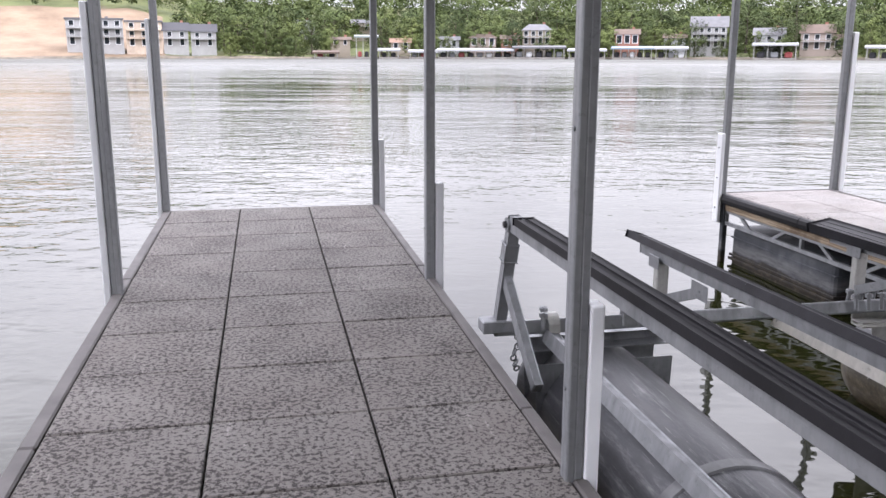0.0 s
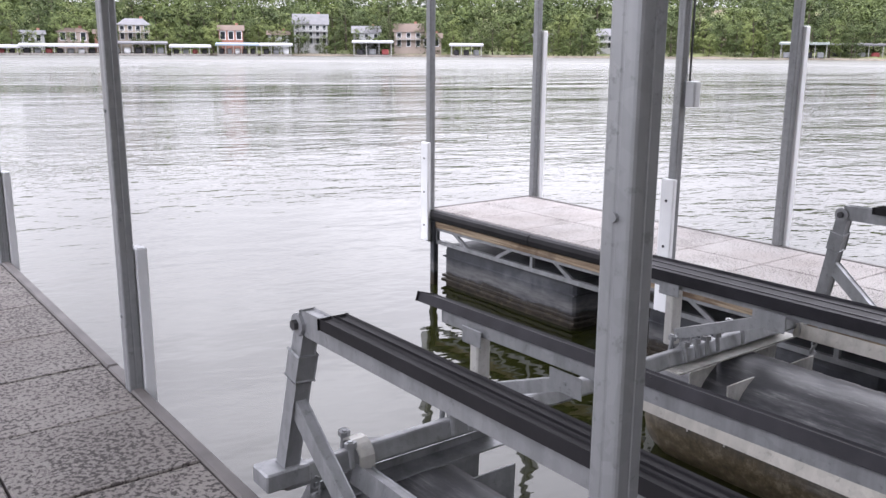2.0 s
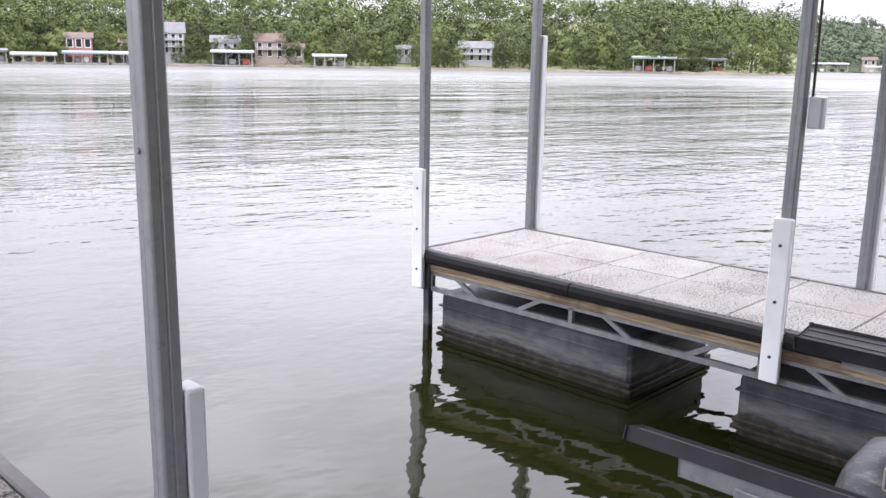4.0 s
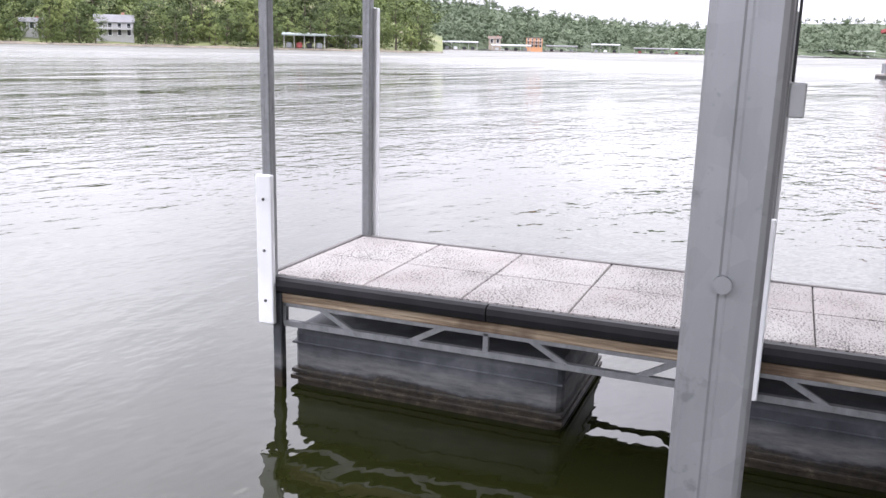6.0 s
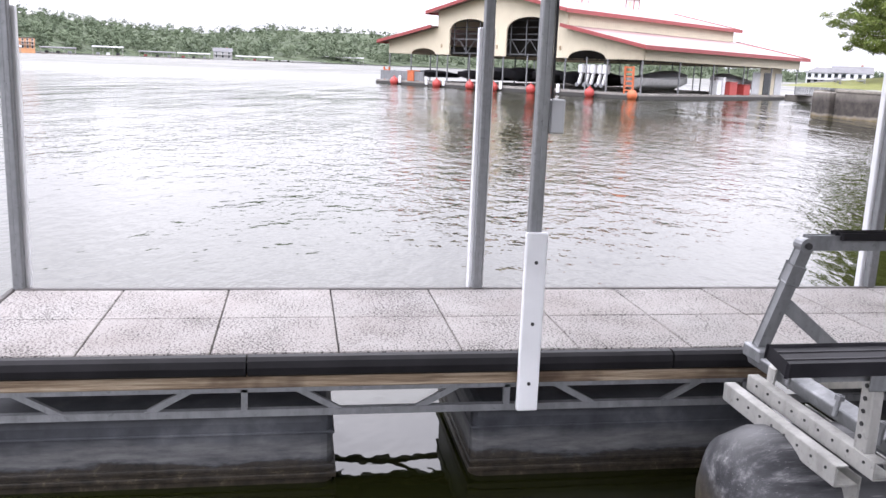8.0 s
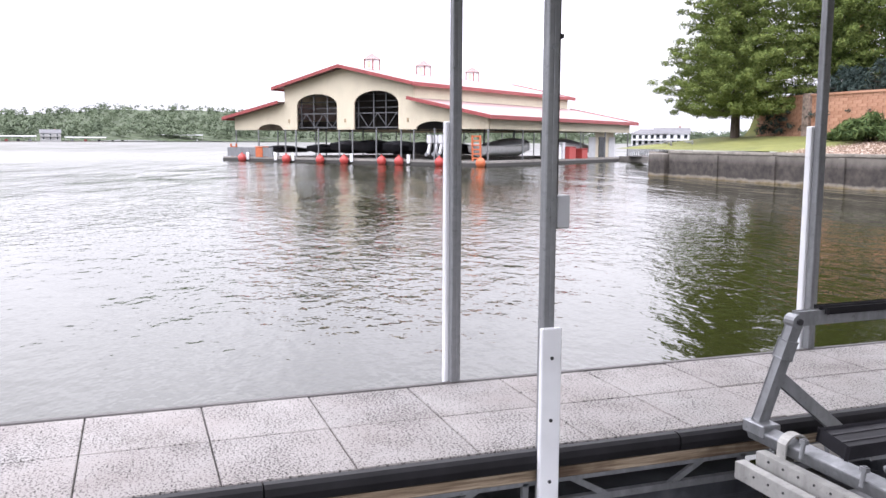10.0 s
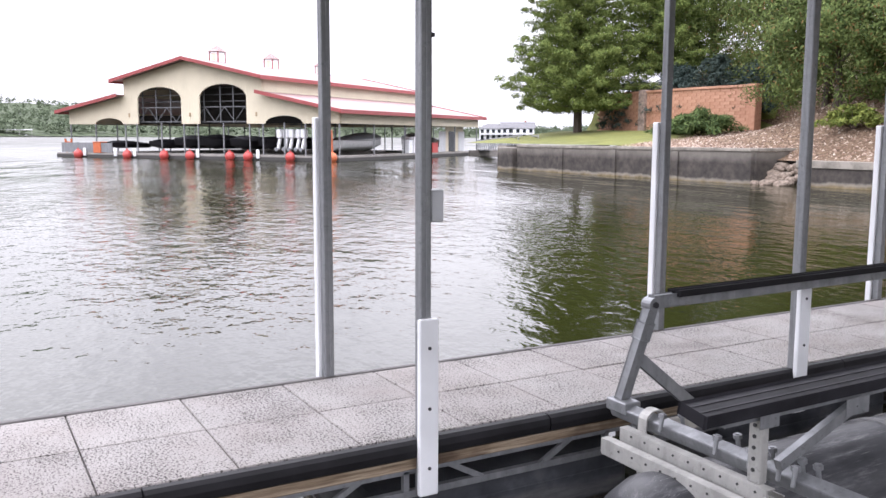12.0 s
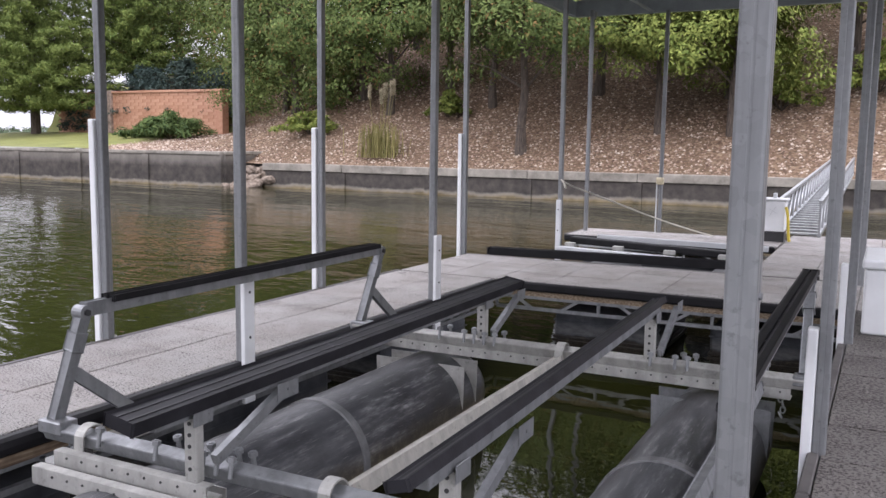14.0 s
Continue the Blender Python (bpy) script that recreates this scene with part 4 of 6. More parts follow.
def conifer(seed, height, spread, leaf, tiers, per):
    """Meshes of a soft pine: boughs in tiers, tufted and drooping a little."""
    rng = np.random.default_rng(seed)
    bm = bmesh.new()
    rod((0, 0, -0.3), (0, 0, height * 0.55), height * 0.020, 9, bm, height * 0.012)
    rod((0, 0, height * 0.55), (0, 0, height), height * 0.012, 7, bm, 0.02)
    cs, rs = [], []
    for i in range(tiers):
        f = (i + 0.3) / tiers
        z = height * (0.10 + 0.9 * f)
        reach = spread * (1 - f) ** 0.75 * (0.8 + 0.35 * rng.random()) + 0.25
        n = int(7 + 5 * (1 - f))
        for j in range(n):
            a = 2 * math.pi * (j + rng.random() * 0.6) / n + i * 0.8
            ln = reach * (0.82 + 0.25 * rng.random())
            e = Vector((math.cos(a) * ln, math.sin(a) * ln, z + ln * (0.05 + 0.3 * f)))
            rod((0, 0, z), e, 0.05 * (1 - f) + 0.015, 4, bm, 0.01)
            for k in np.linspace(0.25, 1.0, max(2, int(ln * 1.6))):
                cs.append([e.x * k + rng.normal() * 0.16, e.y * k + rng.normal() * 0.16, z + (e.z - z) * k + rng.normal() * 0.12])
                rs.append((0.34 + 0.34 * (1 - k) + 0.22 * rng.random()) * (1.0 if height > 8 else 0.8))
    return bm, leaf_cloud(rng, np.array(cs), np.array(rs), per, leaf, 0.6, 2.4)


LEAF_OAK = make_leaf("oak_leaves", (0.048, 0.080, 0.025), (0.175, 0.220, 0.068), (0.18, 0.115, 0.045))
LEAF_LIGHT = make_leaf("light_green_leaves", (0.085, 0.125, 0.028), (0.25, 0.28, 0.07))
LEAF_PINE = make_leaf("pine_needles", (0.080, 0.125, 0.036), (0.25, 0.30, 0.085))
LEAF_JUNIPER = make_leaf("juniper_needles", (0.035, 0.065, 0.024), (0.11, 0.15, 0.05))
LEAF_SPRUCE = make_leaf("blue_spruce_needles", (0.03, 0.05, 0.045), (0.075, 0.105, 0.095))
LEAF_FAR = make_leaf("far_leaves", (0.032, 0.050, 0.020), (0.115, 0.145, 0.052), patch=0.10)
LEAF_FAR2 = make_leaf("far_pale_leaves", (0.050, 0.074, 0.026), (0.150, 0.178, 0.062), patch=0.08)
LEAF_FAR3 = make_leaf("far_dark_leaves", (0.021, 0.034, 0.015), (0.075, 0.098, 0.038), patch=0.09)
# leaf colour lifted towards pale blue-green to paint in distance haze
LEAF_HILL_HAZE = make_leaf("hazy_hill_leaves", (0.072, 0.098, 0.064), (0.118, 0.146, 0.090), patch=0.03)


def tree(name, at, made, leaf, label, turn=0.0, scale=1.0, group=""):
    t = thing(name, at, label, "tree", group, turn=turn)
    bm, cloud = made
    part("trunk", bm, BARK, t)
    part("crown", quads("crown", cloud, leaf), leaf, t)
    t.scale = (scale, scale, scale)
    return t


# ---- bank on the near side: two stretches of seawall, stone slope, lawn ----
WB, WA, XC = -29.5, -28.4, 29.2


def bank_height(x, y):
    """Ground behind the seawalls."""
    d = WB - y
    slope = 0.42 + max(0.0, d - 0.5) * 0.50
    if d > 26:
        slope = 0.42 + 25.5 * 0.50 + (d - 26) * 0.15
    lawn = 0.92 + max(0.0, min(1.0, (WA - y) / 9)) * 0.95
    if y < -40.0:
        lawn += min(6.0, (-40.0 - y) * 0.28) + 1.8 * min(1.0, (-40.0 - y) / 0.8)
    t = max(0.0, min(1.0, (x - 28.8) / 8.0))
    t = t * t * (3 - 2 * t)
    n = noise.noise(Vector((x * 0.35, y * 0.35, 0))) * 0.22 * (0.2 + min(1, max(0.0, d) / 4))
    return slope * (1 - t) + lawn * t + (n if x < 32 else n * 0.3)


def bank_sheet(name, xs, ys, material, label, kind="structure"):
    bm = bmesh.new()
    rows = [[bm.verts.new((x, y, bank_height(x, y) + (0.09 * min(1.0, (x - 37.2) / 2.0) - 0.04 if name == "lawn" else 0.0))) for y in ys] for x in xs]
    for a, b in zip(rows, rows[1:]):
        for i in range(len(ys) - 1):
            bm.faces.new((a[i], b[i], b[i + 1], a[i + 1]))
    bmesh.ops.recalc_face_normals(bm, faces=bm.faces)
    ob = solid(name, bm, material, label, "ground", kind=kind, smooth=True)
    if ob.data.polygons[0].normal.z < 0:
        ob.data.flip_normals()
    return ob


ys_b = [WB - 0.30 - 0.5 * i for i in range(70)]
bank_sheet("ground", [-45 + 0.75 * i for i in range(130)], ys_b, SLOPE, "steep bank covered in brown stones and leaf litter")
ys_a = [WA - 0.35 - 0.5 * i for i in range(74)]
bank_sheet("ground_point", [29.35 + 0.6 * i for i in range(18)], [WA - 0.22 - 0.3 * i for i in range(8)], SLOPE, "stony edge behind the point's seawall")
bank_sheet("lawn", [37.2 + 0.6 * i for i in range(32)], ys_a, LAWN, "mown lawn above the seawall point")


def wall_run(name, p, q, top, thick, label, cap=0.16):
    w = thing(name, (0, 0, 0), label, "seawall", kind="structure")
    p, q = Vector((*p, 0)), Vector((*q, 0))
    n = (q - p).length
    d = (q - p) / n
    side = Vector((-d.y, d.x, 0))
    k = max(1, round(n / 4.4))
    for i in range(k):
        a, b = p + d * (n * i / k + 0.01), p + d * (n * (i + 1) / k - 0.01)
        o = side * random.uniform(-0.03, 0.03)
        z = Vector((0, 0, (WATER - 0.6 + top - cap) / 2))
        part("panel", beam(a + o + z, b + o + z, thick, top - cap - WATER + 0.6, bevel=0.02), SEAWALL, w)
        c = Vector((0, 0, top - cap / 2 + random.uniform(-0.015, 0.015)))
        part("cap", beam(a + c + o, b + c + o, thick + 0.12, cap - 0.005, bevel=0.02), CAP, w, "pale concrete coping")
        m = Vector((0, 0, (WATER - 0.6 + top - cap - 0.04) / 2))
        if i:
            part("pilaster", beam(a + m - d * 0.2, a + m + d * 0.2, thick + 0.16, top - cap - 0.04 - WATER + 0.6, bevel=0.01), SEAWALL, w)
    return w


kc = Nodes("pale_concrete", 0.85).world()
kc.colour(kc.ramp(kc.noise(1.8, 6, 0.65), (0.3, (0.13, 0.118, 0.098)), (0.65, (0.29, 0.265, 0.225)))).bump(kc.noise(12, 5), 0.4, 0.02)
CAP = kc.m
wall_run("wall_south", (-40, WB), (27.6, WB), 0.46, 0.36, "stained concrete seawall along the stone bank", 0.34)
wall_run("wall_point", (XC, WA), (48.4, WA), 0.97, 0.40, "dark-stained concrete seawall of the lawn point")
wall_run("wall_return", (XC + 0.1, -33.5), (XC + 0.1, WA), 0.97, 0.40, "return of the stained concrete seawall")
wall_run("wall_end", (50.4, -28.3), (51.2, -38), 0.85, 0.6, "end of the stained seawall beside the gangway")
foot = thing("seawall_end_block", (49.4, -28.4, 0), "rough dark masonry block ending the seawall", "masonry", kind="structure")
part("block", box(-0.9, 0.9, -0.6, 0.5, -1.2, 0.78, 0.08, seg=2), SEAWALL, foot)

STONE = plain("rubble_stone", (0.17, 0.135, 0.105), 0.9, 0, 0.5, 3)
rng = np.random.default_rng(5)


def boulder(r, seed):
    bm = bmesh.new()
    bmesh.ops.create_icosphere(bm, subdivisions=2, radius=1)
    for v in bm.verts:
        v.co *= 1 + 0.28 * noise.noise(v.co * 1.3 + Vector((seed, 0, 0)))
        v.co = Vector((v.co.x * r, v.co.y * r * 0.8, v.co.z * r * 0.55))
    return mesh_from("boulder", bm, STONE)


BOULDERS = [boulder(1.0, s * 3.1) for s in range(4)]
for i in range(26):
    s = 0.16 + 0.30 * rng.random()
    x = 27.2 + 2.0 * rng.random()
    y = -30.2 + 1.9 * rng.random() * (0.6 + 0.4 * (x - 27) / 2)
    b = tagged(new("rock", BOULDERS[i % 4]), "brown rubble rock heaped between the seawalls", "rock", "rubble rocks")
    b.matrix_basis = pose(x, y, WATER + 0.05 + max(0.0, (-28.9 - y)) * 0.75, 0, 0, 360 * rng.random())
    b.scale = (s, s, s)

# loose stones over the slope, as one sheet of real pieces
base = np.array([[1, 0, -0.3], [0.3, 0.9, -0.3], [-0.8, 0.5, -0.3], [-0.7, -0.6, -0.3], [0.4, -0.9, -0.3], [0.15, 0.1, 0.55]])
fc = np.array([[0, 1, 5], [1, 2, 5], [2, 3, 5], [3, 4, 5], [4, 0, 5]])
n = 52000
px = -30 + 69 * rng.random(n)
py = WB - 0.4 - 17 * rng.random(n) ** 1.25
edge = (px > 29.6) & (rng.random(n) < 0.3)
py[edge] = WA - 0.4 - 2.4 * rng.random(int(edge.sum()))
s = 0.04 + 0.06 * rng.random(n) ** 2
ang = 2 * np.pi * rng.random(n)
co = base[None] * s[:, None, None] * (0.75 + 0.5 * rng.random((n, 6, 1)))
cx = co[..., 0] * np.cos(ang)[:, None] - co[..., 1] * np.sin(ang)[:, None] + px[:, None]
cy = co[..., 0] * np.sin(ang)[:, None] + co[..., 1] * np.cos(ang)[:, None] + py[:, None]
pz = np.array([bank_height(a, b) for a, b in zip(px, py)])
cz = co[..., 2] + pz[:, None] + 0.02
me = bpy.data.meshes.new("loose_stones")
vv = np.stack([cx, cy, cz], -1).reshape(-1, 3)
ff = (fc[None] + 6 * np.arange(n)[:, None, None]).reshape(-1, 3)
me.from_pydata(vv.tolist(), [], ff.tolist())
ks = Nodes("bank_stone", 0.9)
ks.colour(ks.ramp(ks.island(), (0.0, (0.075, 0.044, 0.028)), (0.35, (0.185, 0.12, 0.083)), (0.7, (0.30, 0.22, 0.165)), (1.0, (0.47, 0.40, 0.33))))
me.materials.append(ks.m)
tagged(new("loose_stones", me), "loose brown and pale stones with dry leaves on the bank", "stones", kind="stuff")

# retaining wall of brick on the lawn
bw = thing("brick_wall", (0, 0, 0), "curved orange brick retaining wall with a stone pier", "wall")
kb = Nodes("mortar", 0.9)
kb.colour((0.33, 0.175, 0.11))
courses = 13


def wall_at(f):
    x = 53.8 - f * 15.7
    return Vector((x, -39.6 + 1.6 * math.sin(f * 2.2), 0))


for j in range(20):
    a, b = wall_at(j / 20), wall_at((j + 1) / 20)
    part("backing", beam(a + Vector((0, 0, 2.80)), b + Vector((0, 0, 2.80)), 0.26, 3.4), kb.m, bw)
    part("coping", beam(a + Vector((0, 0, 4.57)), b + Vector((0, 0, 4.57)), 0.48, 0.14), BRICK, bw)
brick_meshes = [mesh_from("brick", box(-0.335, 0.335, -0.05, 0.05, -0.097, 0.097, 0.012), BRICK) for _ in range(1)]
for i in range(courses):
    for j in range(21):
        f = (j + (0.5 if i % 2 else 0.0)) / 20.5
        if f > 1 or len(bw.children) > 335:
            continue
        p, q = wall_at(f), wall_at(f + 0.01)
        ob = new("brick", brick_meshes[0])
        ob.parent = bw
        d = (q - p).normalized()
        nrm = Vector((d.y, -d.x, 0))
        if nrm.y < 0:
            nrm = -nrm
        ob.location = p + nrm * 0.097 + Vector((0, 0, 1.92 + i * 0.205))
        ob.rotation_euler = (0, 0, math.atan2(d.y, d.x))
p = wall_at(0.40)
part("pier", box(p.x - 0.32, p.x + 0.32, p.y - 0.2, p.y + 0.42, 0.9, 4.70, 0.05, seg=2), plain("pier_stone", (0.26, 0.20, 0.165), 0.9, 0, 0.5, 4), bw, "rough stone pier")

p = wall_at(1.0)
part("pier", box(p.x - 0.42, p.x + 0.25, p.y - 0.3, p.y + 0.3, 0.9, 4.66, 0.03), BRICK, bw, "brick end pier")

# trees and shrubs on the bank
def on_bank(x, y):
    """Plan position on the bank: the point's plants stand further out than those of the stone slope."""
    if x > 28:
        return 1 + (x - 1) * 1.06, 3.8 + (y - 3.8) * 1.06
    return x, y - 1.5


tree("pine_tree", (*on_bank(49.5, -34.0), 1.7), conifer(11, 17, 5.7, 0.10, 26, 135), LEAF_PINE, "tall soft green pine at the lawn's edge", group="bank trees")
tree("pine_tree", (*on_bank(47.2, -40.0), 4.6), conifer(12, 16, 4.4, 0.10, 24, 110), LEAF_PINE, "soft green pine behind the brick wall", group="bank trees")
for x, y, h, s in ((47.6, -37.6, 3.6, 2.2), (43.8, -38.0, 3.4, 2.3), (40.6, -38.0, 3.8, 2.4), (37.4, -38.0, 3.2, 2.0)):
    x, y = on_bank(x, y)
    tree("spruce", (x, y, bank_height(x, y) - 0.3), conifer(int(x), h, s, 0.12, 10, 46), LEAF_SPRUCE, "small blue-green spruce above the brick wall", group="bank trees")
k = 0
for x, y, h, sp, low, mat_leaf, lab in (
    (41.5, -43.5, 17, 5.5, True, LEAF_OAK, "large oak behind the brick wall"),
    (35.5, -42.0, 16, 5.5, True, LEAF_LIGHT, "leafy light green tree behind the brick wall"),
    (30.5, -35.0, 9.5, 5.0, True, LEAF_OAK, "oak with low hanging branches on the bank"),
    (26.5, -35.0, 9.0, 4.6, True, LEAF_OAK, "leafy oak standing on the stone bank"),
    (21.8, -36.0, 8.5, 4.6, False, LEAF_OAK, "oak with a sparse crown on the bank"),
    (15.3, -30.0, 9.0, 4.6, False, LEAF_OAK, "oak with a flared trunk behind the seawall"),
    (13.6, -35.5, 9.5, 4.8, False, LEAF_OAK, "tall oak on the upper bank"),
    (7.5, -35.0, 8.0, 4.4, False, LEAF_LIGHT, "bright leafy tree on the stone bank"),
    (2.6, -36.0, 8.5, 4.6, False, LEAF_LIGHT, "bright leafy tree on the upper bank"),
    (-4.5, -37.0, 9, 5.0, True, LEAF_OAK, "oak on the stone bank"),
    (-12.0, -38.0, 12, 5.0, False, LEAF_OAK, "oak on the upper stone bank"),
    (17.8, -40.5, 9.5, 5.5, True, LEAF_OAK, "oak at the top of the bank"),
    (9.8, -42.0, 10, 5.5, True, LEAF_OAK, "oak at the top of the stone bank"),
    (27.0, -42.0, 11, 5.5, True, LEAF_OAK, "oak at the top behind others"),
    (-0.5, -44.0, 10, 5.5, True, LEAF_OAK, "oak at the top of the slope"),
    (9.8, -31.8, 6.5, 3.4, False, LEAF_LIGHT, "bright green tree over the stone bank"),
    (6.8, -31.4, 6.5, 3.3, False, LEAF_LIGHT, "small bright green tree on the stone bank"),
    (24.0, -33.6, 8.0, 4.0, False, LEAF_OAK, "oak with spreading branches on the bank"),
    (18.6, -34.4, 8.0, 3.8, False, LEAF_OAK, "slender oak on the stone bank"),
    (52.0, -47.0, 16, 5.5, True, LEAF_OAK, "oak far behind the lawn"),
    (45.5, -42.5, 13, 5.2, True, LEAF_OAK, "dense oak rising over the brick wall"),
    (38.6, -41.0, 12, 5.0, True, LEAF_OAK, "dense oak close behind the brick wall"),
    (28.4, -33.0, 8.5, 3.6, True, LEAF_OAK, "oak leaning over the gap between the seawalls"),
):
    k += 1
    far = y < -44
    x, y = on_bank(x, y)
    tree("oak_tree", (x, y, bank_height(x, y)), broadleaf(40 + k, h, sp, 0.22 if far else 0.125, 120 if far else 260, 46 if far else 95, 0.34 if not low else 0.18, 0.24, low=low), mat_leaf, lab, group="bank trees")


def shrub(name, x, y, r, hgt, leaf, label, size, n, spiky=False):
    rg = np.random.default_rng(int(abs(x * 31)))
    x, y = on_bank(x, y)
    bm = bmesh.new()
    for i in range(9):
        a = i * 0.7
        rod((0, 0, -0.05), (math.cos(a) * r * 0.6, math.sin(a) * r * 0.6, hgt * 0.6), 0.02, 5, bm, 0.008)
    c = rg.normal(size=(n, 3)) * np.array([r * 0.45, r * 0.45, 0])
    c[:, 2] = hgt * (0.25 + 0.6 * rg.random(n)) * np.clip(1 - np.hypot(c[:, 0], c[:, 1]) / (1.6 * r), 0.25, 1)
    t = thing(name, (x, y, bank_height(x, y)), label, "shrub", "bank shrubs")
    part("stems", bm, BARK, t)
    part("foliage", quads("foliage", leaf_cloud(rg, c, np.full(n, r * 0.24), 46, size, 0.5, 3.0 if spiky else 1.5), leaf), leaf, t)


shrub("juniper", 36.6, -32.4, 2.3, 1.9, LEAF_JUNIPER, "spreading green juniper on the lawn's edge", 0.15, 70, True)
shrub("juniper", 38.2, -32.8, 1.4, 1.3, LEAF_JUNIPER, "low green juniper on the lawn's edge", 0.15, 40, True)
for x, y, r, h in ((5.2, -34.0, 1.6, 2.0), (1.6, -35.0, 2.0, 2.6), (6.8, -36.5, 2.2, 3.0), (20.5, -33.2, 0.9, 1.8), (27.5, -31.5, 1.6, 1.6)):
    shrub("bush", x, y, r, h, LEAF_LIGHT, "bright green leafy bush on the stone bank", 0.16, 46)
pg = thing("pampas_grass", (22.0, -30.7, bank_height(22.0, -30.7)), "tall dry pampas grass clump with pale plumes", "grass clump")
rg = np.random.default_rng(77)
bl = []
for i in range(260):
    a, l, h = 2 * math.pi * rg.random(), 0.25 + 0.7 * rg.random(), 1.1 + 1.0 * rg.random()
    o = np.array([0.55 * rg.normal(), 0.3 * rg.normal(), 0])
    d = np.array([math.cos(a), math.sin(a), 0])
    w = np.cross(d, [0, 0, 1]) * 0.012
    e1, e2 = o + d * l * 0.35 + [0, 0, h * 0.75], o + d * l + [0, 0, h * 0.8]
    bl += [[o - w, o + w, e1 + w, e1 - w], [e1 - w, e1 + w, e2 + w * 0.2, e2 - w * 0.2]]
KG = make_leaf("dry_grass", (0.13, 0.13, 0.045), (0.30, 0.26, 0.11))
part("blades", quads("blades", np.array(bl), KG), KG, pg)
KP = make_leaf("plume", (0.28, 0.24, 0.16), (0.40, 0.35, 0.25))
for i in range(6):
    x, y, z = 0.40 * rg.normal(), 0.2 * rg.normal(), 2.5 + 0.7 * rg.random()
    part("stalk", rod((x * 0.3, y * 0.3, 0), (x, y, z), 0.010, 5), KG, pg)
    part("plume", quads("plume", leaf_cloud(rg, np.array([[x, y, z + 0.1 * q] for q in range(6)]), np.full(6, 0.075), 60, 0.05, 1.6, 3), KP), KP, pg, "pale feathery plume")


# ---- covered marina across the cove ----
CREAM = make_siding("cream_metal_siding", (0.62, 0.56, 0.42), 0.30, "Y")
CREAM_SIDE = make_siding("cream_side_siding", (0.62, 0.56, 0.42), 0.30, "X")
RED = plain("red_fascia", (0.27, 0.06, 0.058), 0.5, 0, 0.12, 1.0)
ROOF_PINK = make_siding("faded_red_roof_sheet", (0.25, 0.16, 0.153), 0.45, "X", 0.7)
DECK = plain("dock_planks", (0.24, 0.225, 0.205), 0.85, 0, 0.25, 1.5)
# dark dock sides; also colours the added shade panels inside the marina
DECK_SIDE_AND_SHADE = plain("dark_dock_side_and_shade", (0.05, 0.048, 0.045), 0.8)
ORANGE = plain("orange_plastic", (0.47, 0.125, 0.05), 0.5)
BUOY_RED = plain("red_buoy", (0.40, 0.06, 0.052), 0.4)
COVER = plain("black_boat_cover", (0.022, 0.022, 0.026), 0.6, 0, 0.4, 1.0)
COVER_GREY = plain("charcoal_boat_cover", (0.085, 0.085, 0.095), 0.7, 0, 0.5, 1.5)
HULL_GREY = plain("grey_boat_hull", (0.22, 0.23, 0.24), 0.35)
WHITE_GEL = plain("white_gelcoat", (0.72, 0.73, 0.74), 0.25)
TRUSS = plain("dull_truss_steel", (0.13, 0.135, 0.14), 0.6, 0.3)
GLASS = plain("dark_window_glass", (0.02, 0.025, 0.03), 0.08, 0, 0.1)

MPOSE = pose(71.03, -25.24, WATER, 0, 0, -53.6) @ Matrix.Scale(1.043, 4)
marina = tagged(new("marina_building"), "cream covered marina with red roof edges and arched openings", "boathouse")
marina.matrix_basis = MPOSE


def top_of(u):
    if u < 7.7:
        return 4.2 + 1.55 * u / 7.7
    if u <= 15.5:
        return 7.15 + 1.6 * (u - 7.7) / 7.8
    if u <= 23.2:
        return 8.75 - 1.6 * (u - 15.5) / 7.7
    return 5.65 - 1.3 * (u - 23.2) / 7.1


def arch(u, a, b, spring, top):
    if not a < u < b:
        return 0.0
    f = (u - (a + b) / 2) / ((b - a) / 2)
    return spring + (top - spring) * math.sqrt(max(0.0, 1 - f * f))


def low_of(u):
    return max(3.1, arch(u, 16.5, 21.6, 5.35, 6.42), arch(u, 9.35, 14.45, 5.35, 6.56), arch(u, 23.45, 26.85, 3.1, 3.66), arch(u, 3.6, 7.45, 3.1, 3.78))


def gable_wall(x, openings):
    us = sorted({round(i * 0.2, 3) for i in range(152)} | {e + d for e in (7.7, 23.2, 16.5, 21.6, 9.35, 14.45, 23.45, 26.85, 3.6, 7.45) for d in (-0.004, 0.004)})
    bm = bmesh.new()
    cols = []
    for u in us:
        lo = low_of(u) if openings else 3.1
        cols.append([bm.verts.new((x + dx, u, z)) for dx in (0, 0.14) for z in (lo, top_of(u))])
    for a, b in zip(cols, cols[1:]):
        for p, q in ((0, 1), (1, 3), (3, 2), (2, 0)):
            bm.faces.new((a[p], a[q], b[q], b[p]))
    bmesh.ops.recalc_face_normals(bm, faces=bm.faces)
    return bm


part("front_wall", gable_wall(0, True), CREAM, marina, "cream ribbed metal front with arched openings")
part("rear_wall", gable_wall(30.3, False), CREAM, marina)
for u, z0, z1 in ((0.0, 3.1, 4.2), (7.7, 5.6, 7.1), (23.2, 5.6, 7.1), (30.2, 3.1, 4.3)):
    part("side_wall", box(0.145, 30.29, u - 0.06, u + 0.06, z0, z1), CREAM_SIDE, marina)
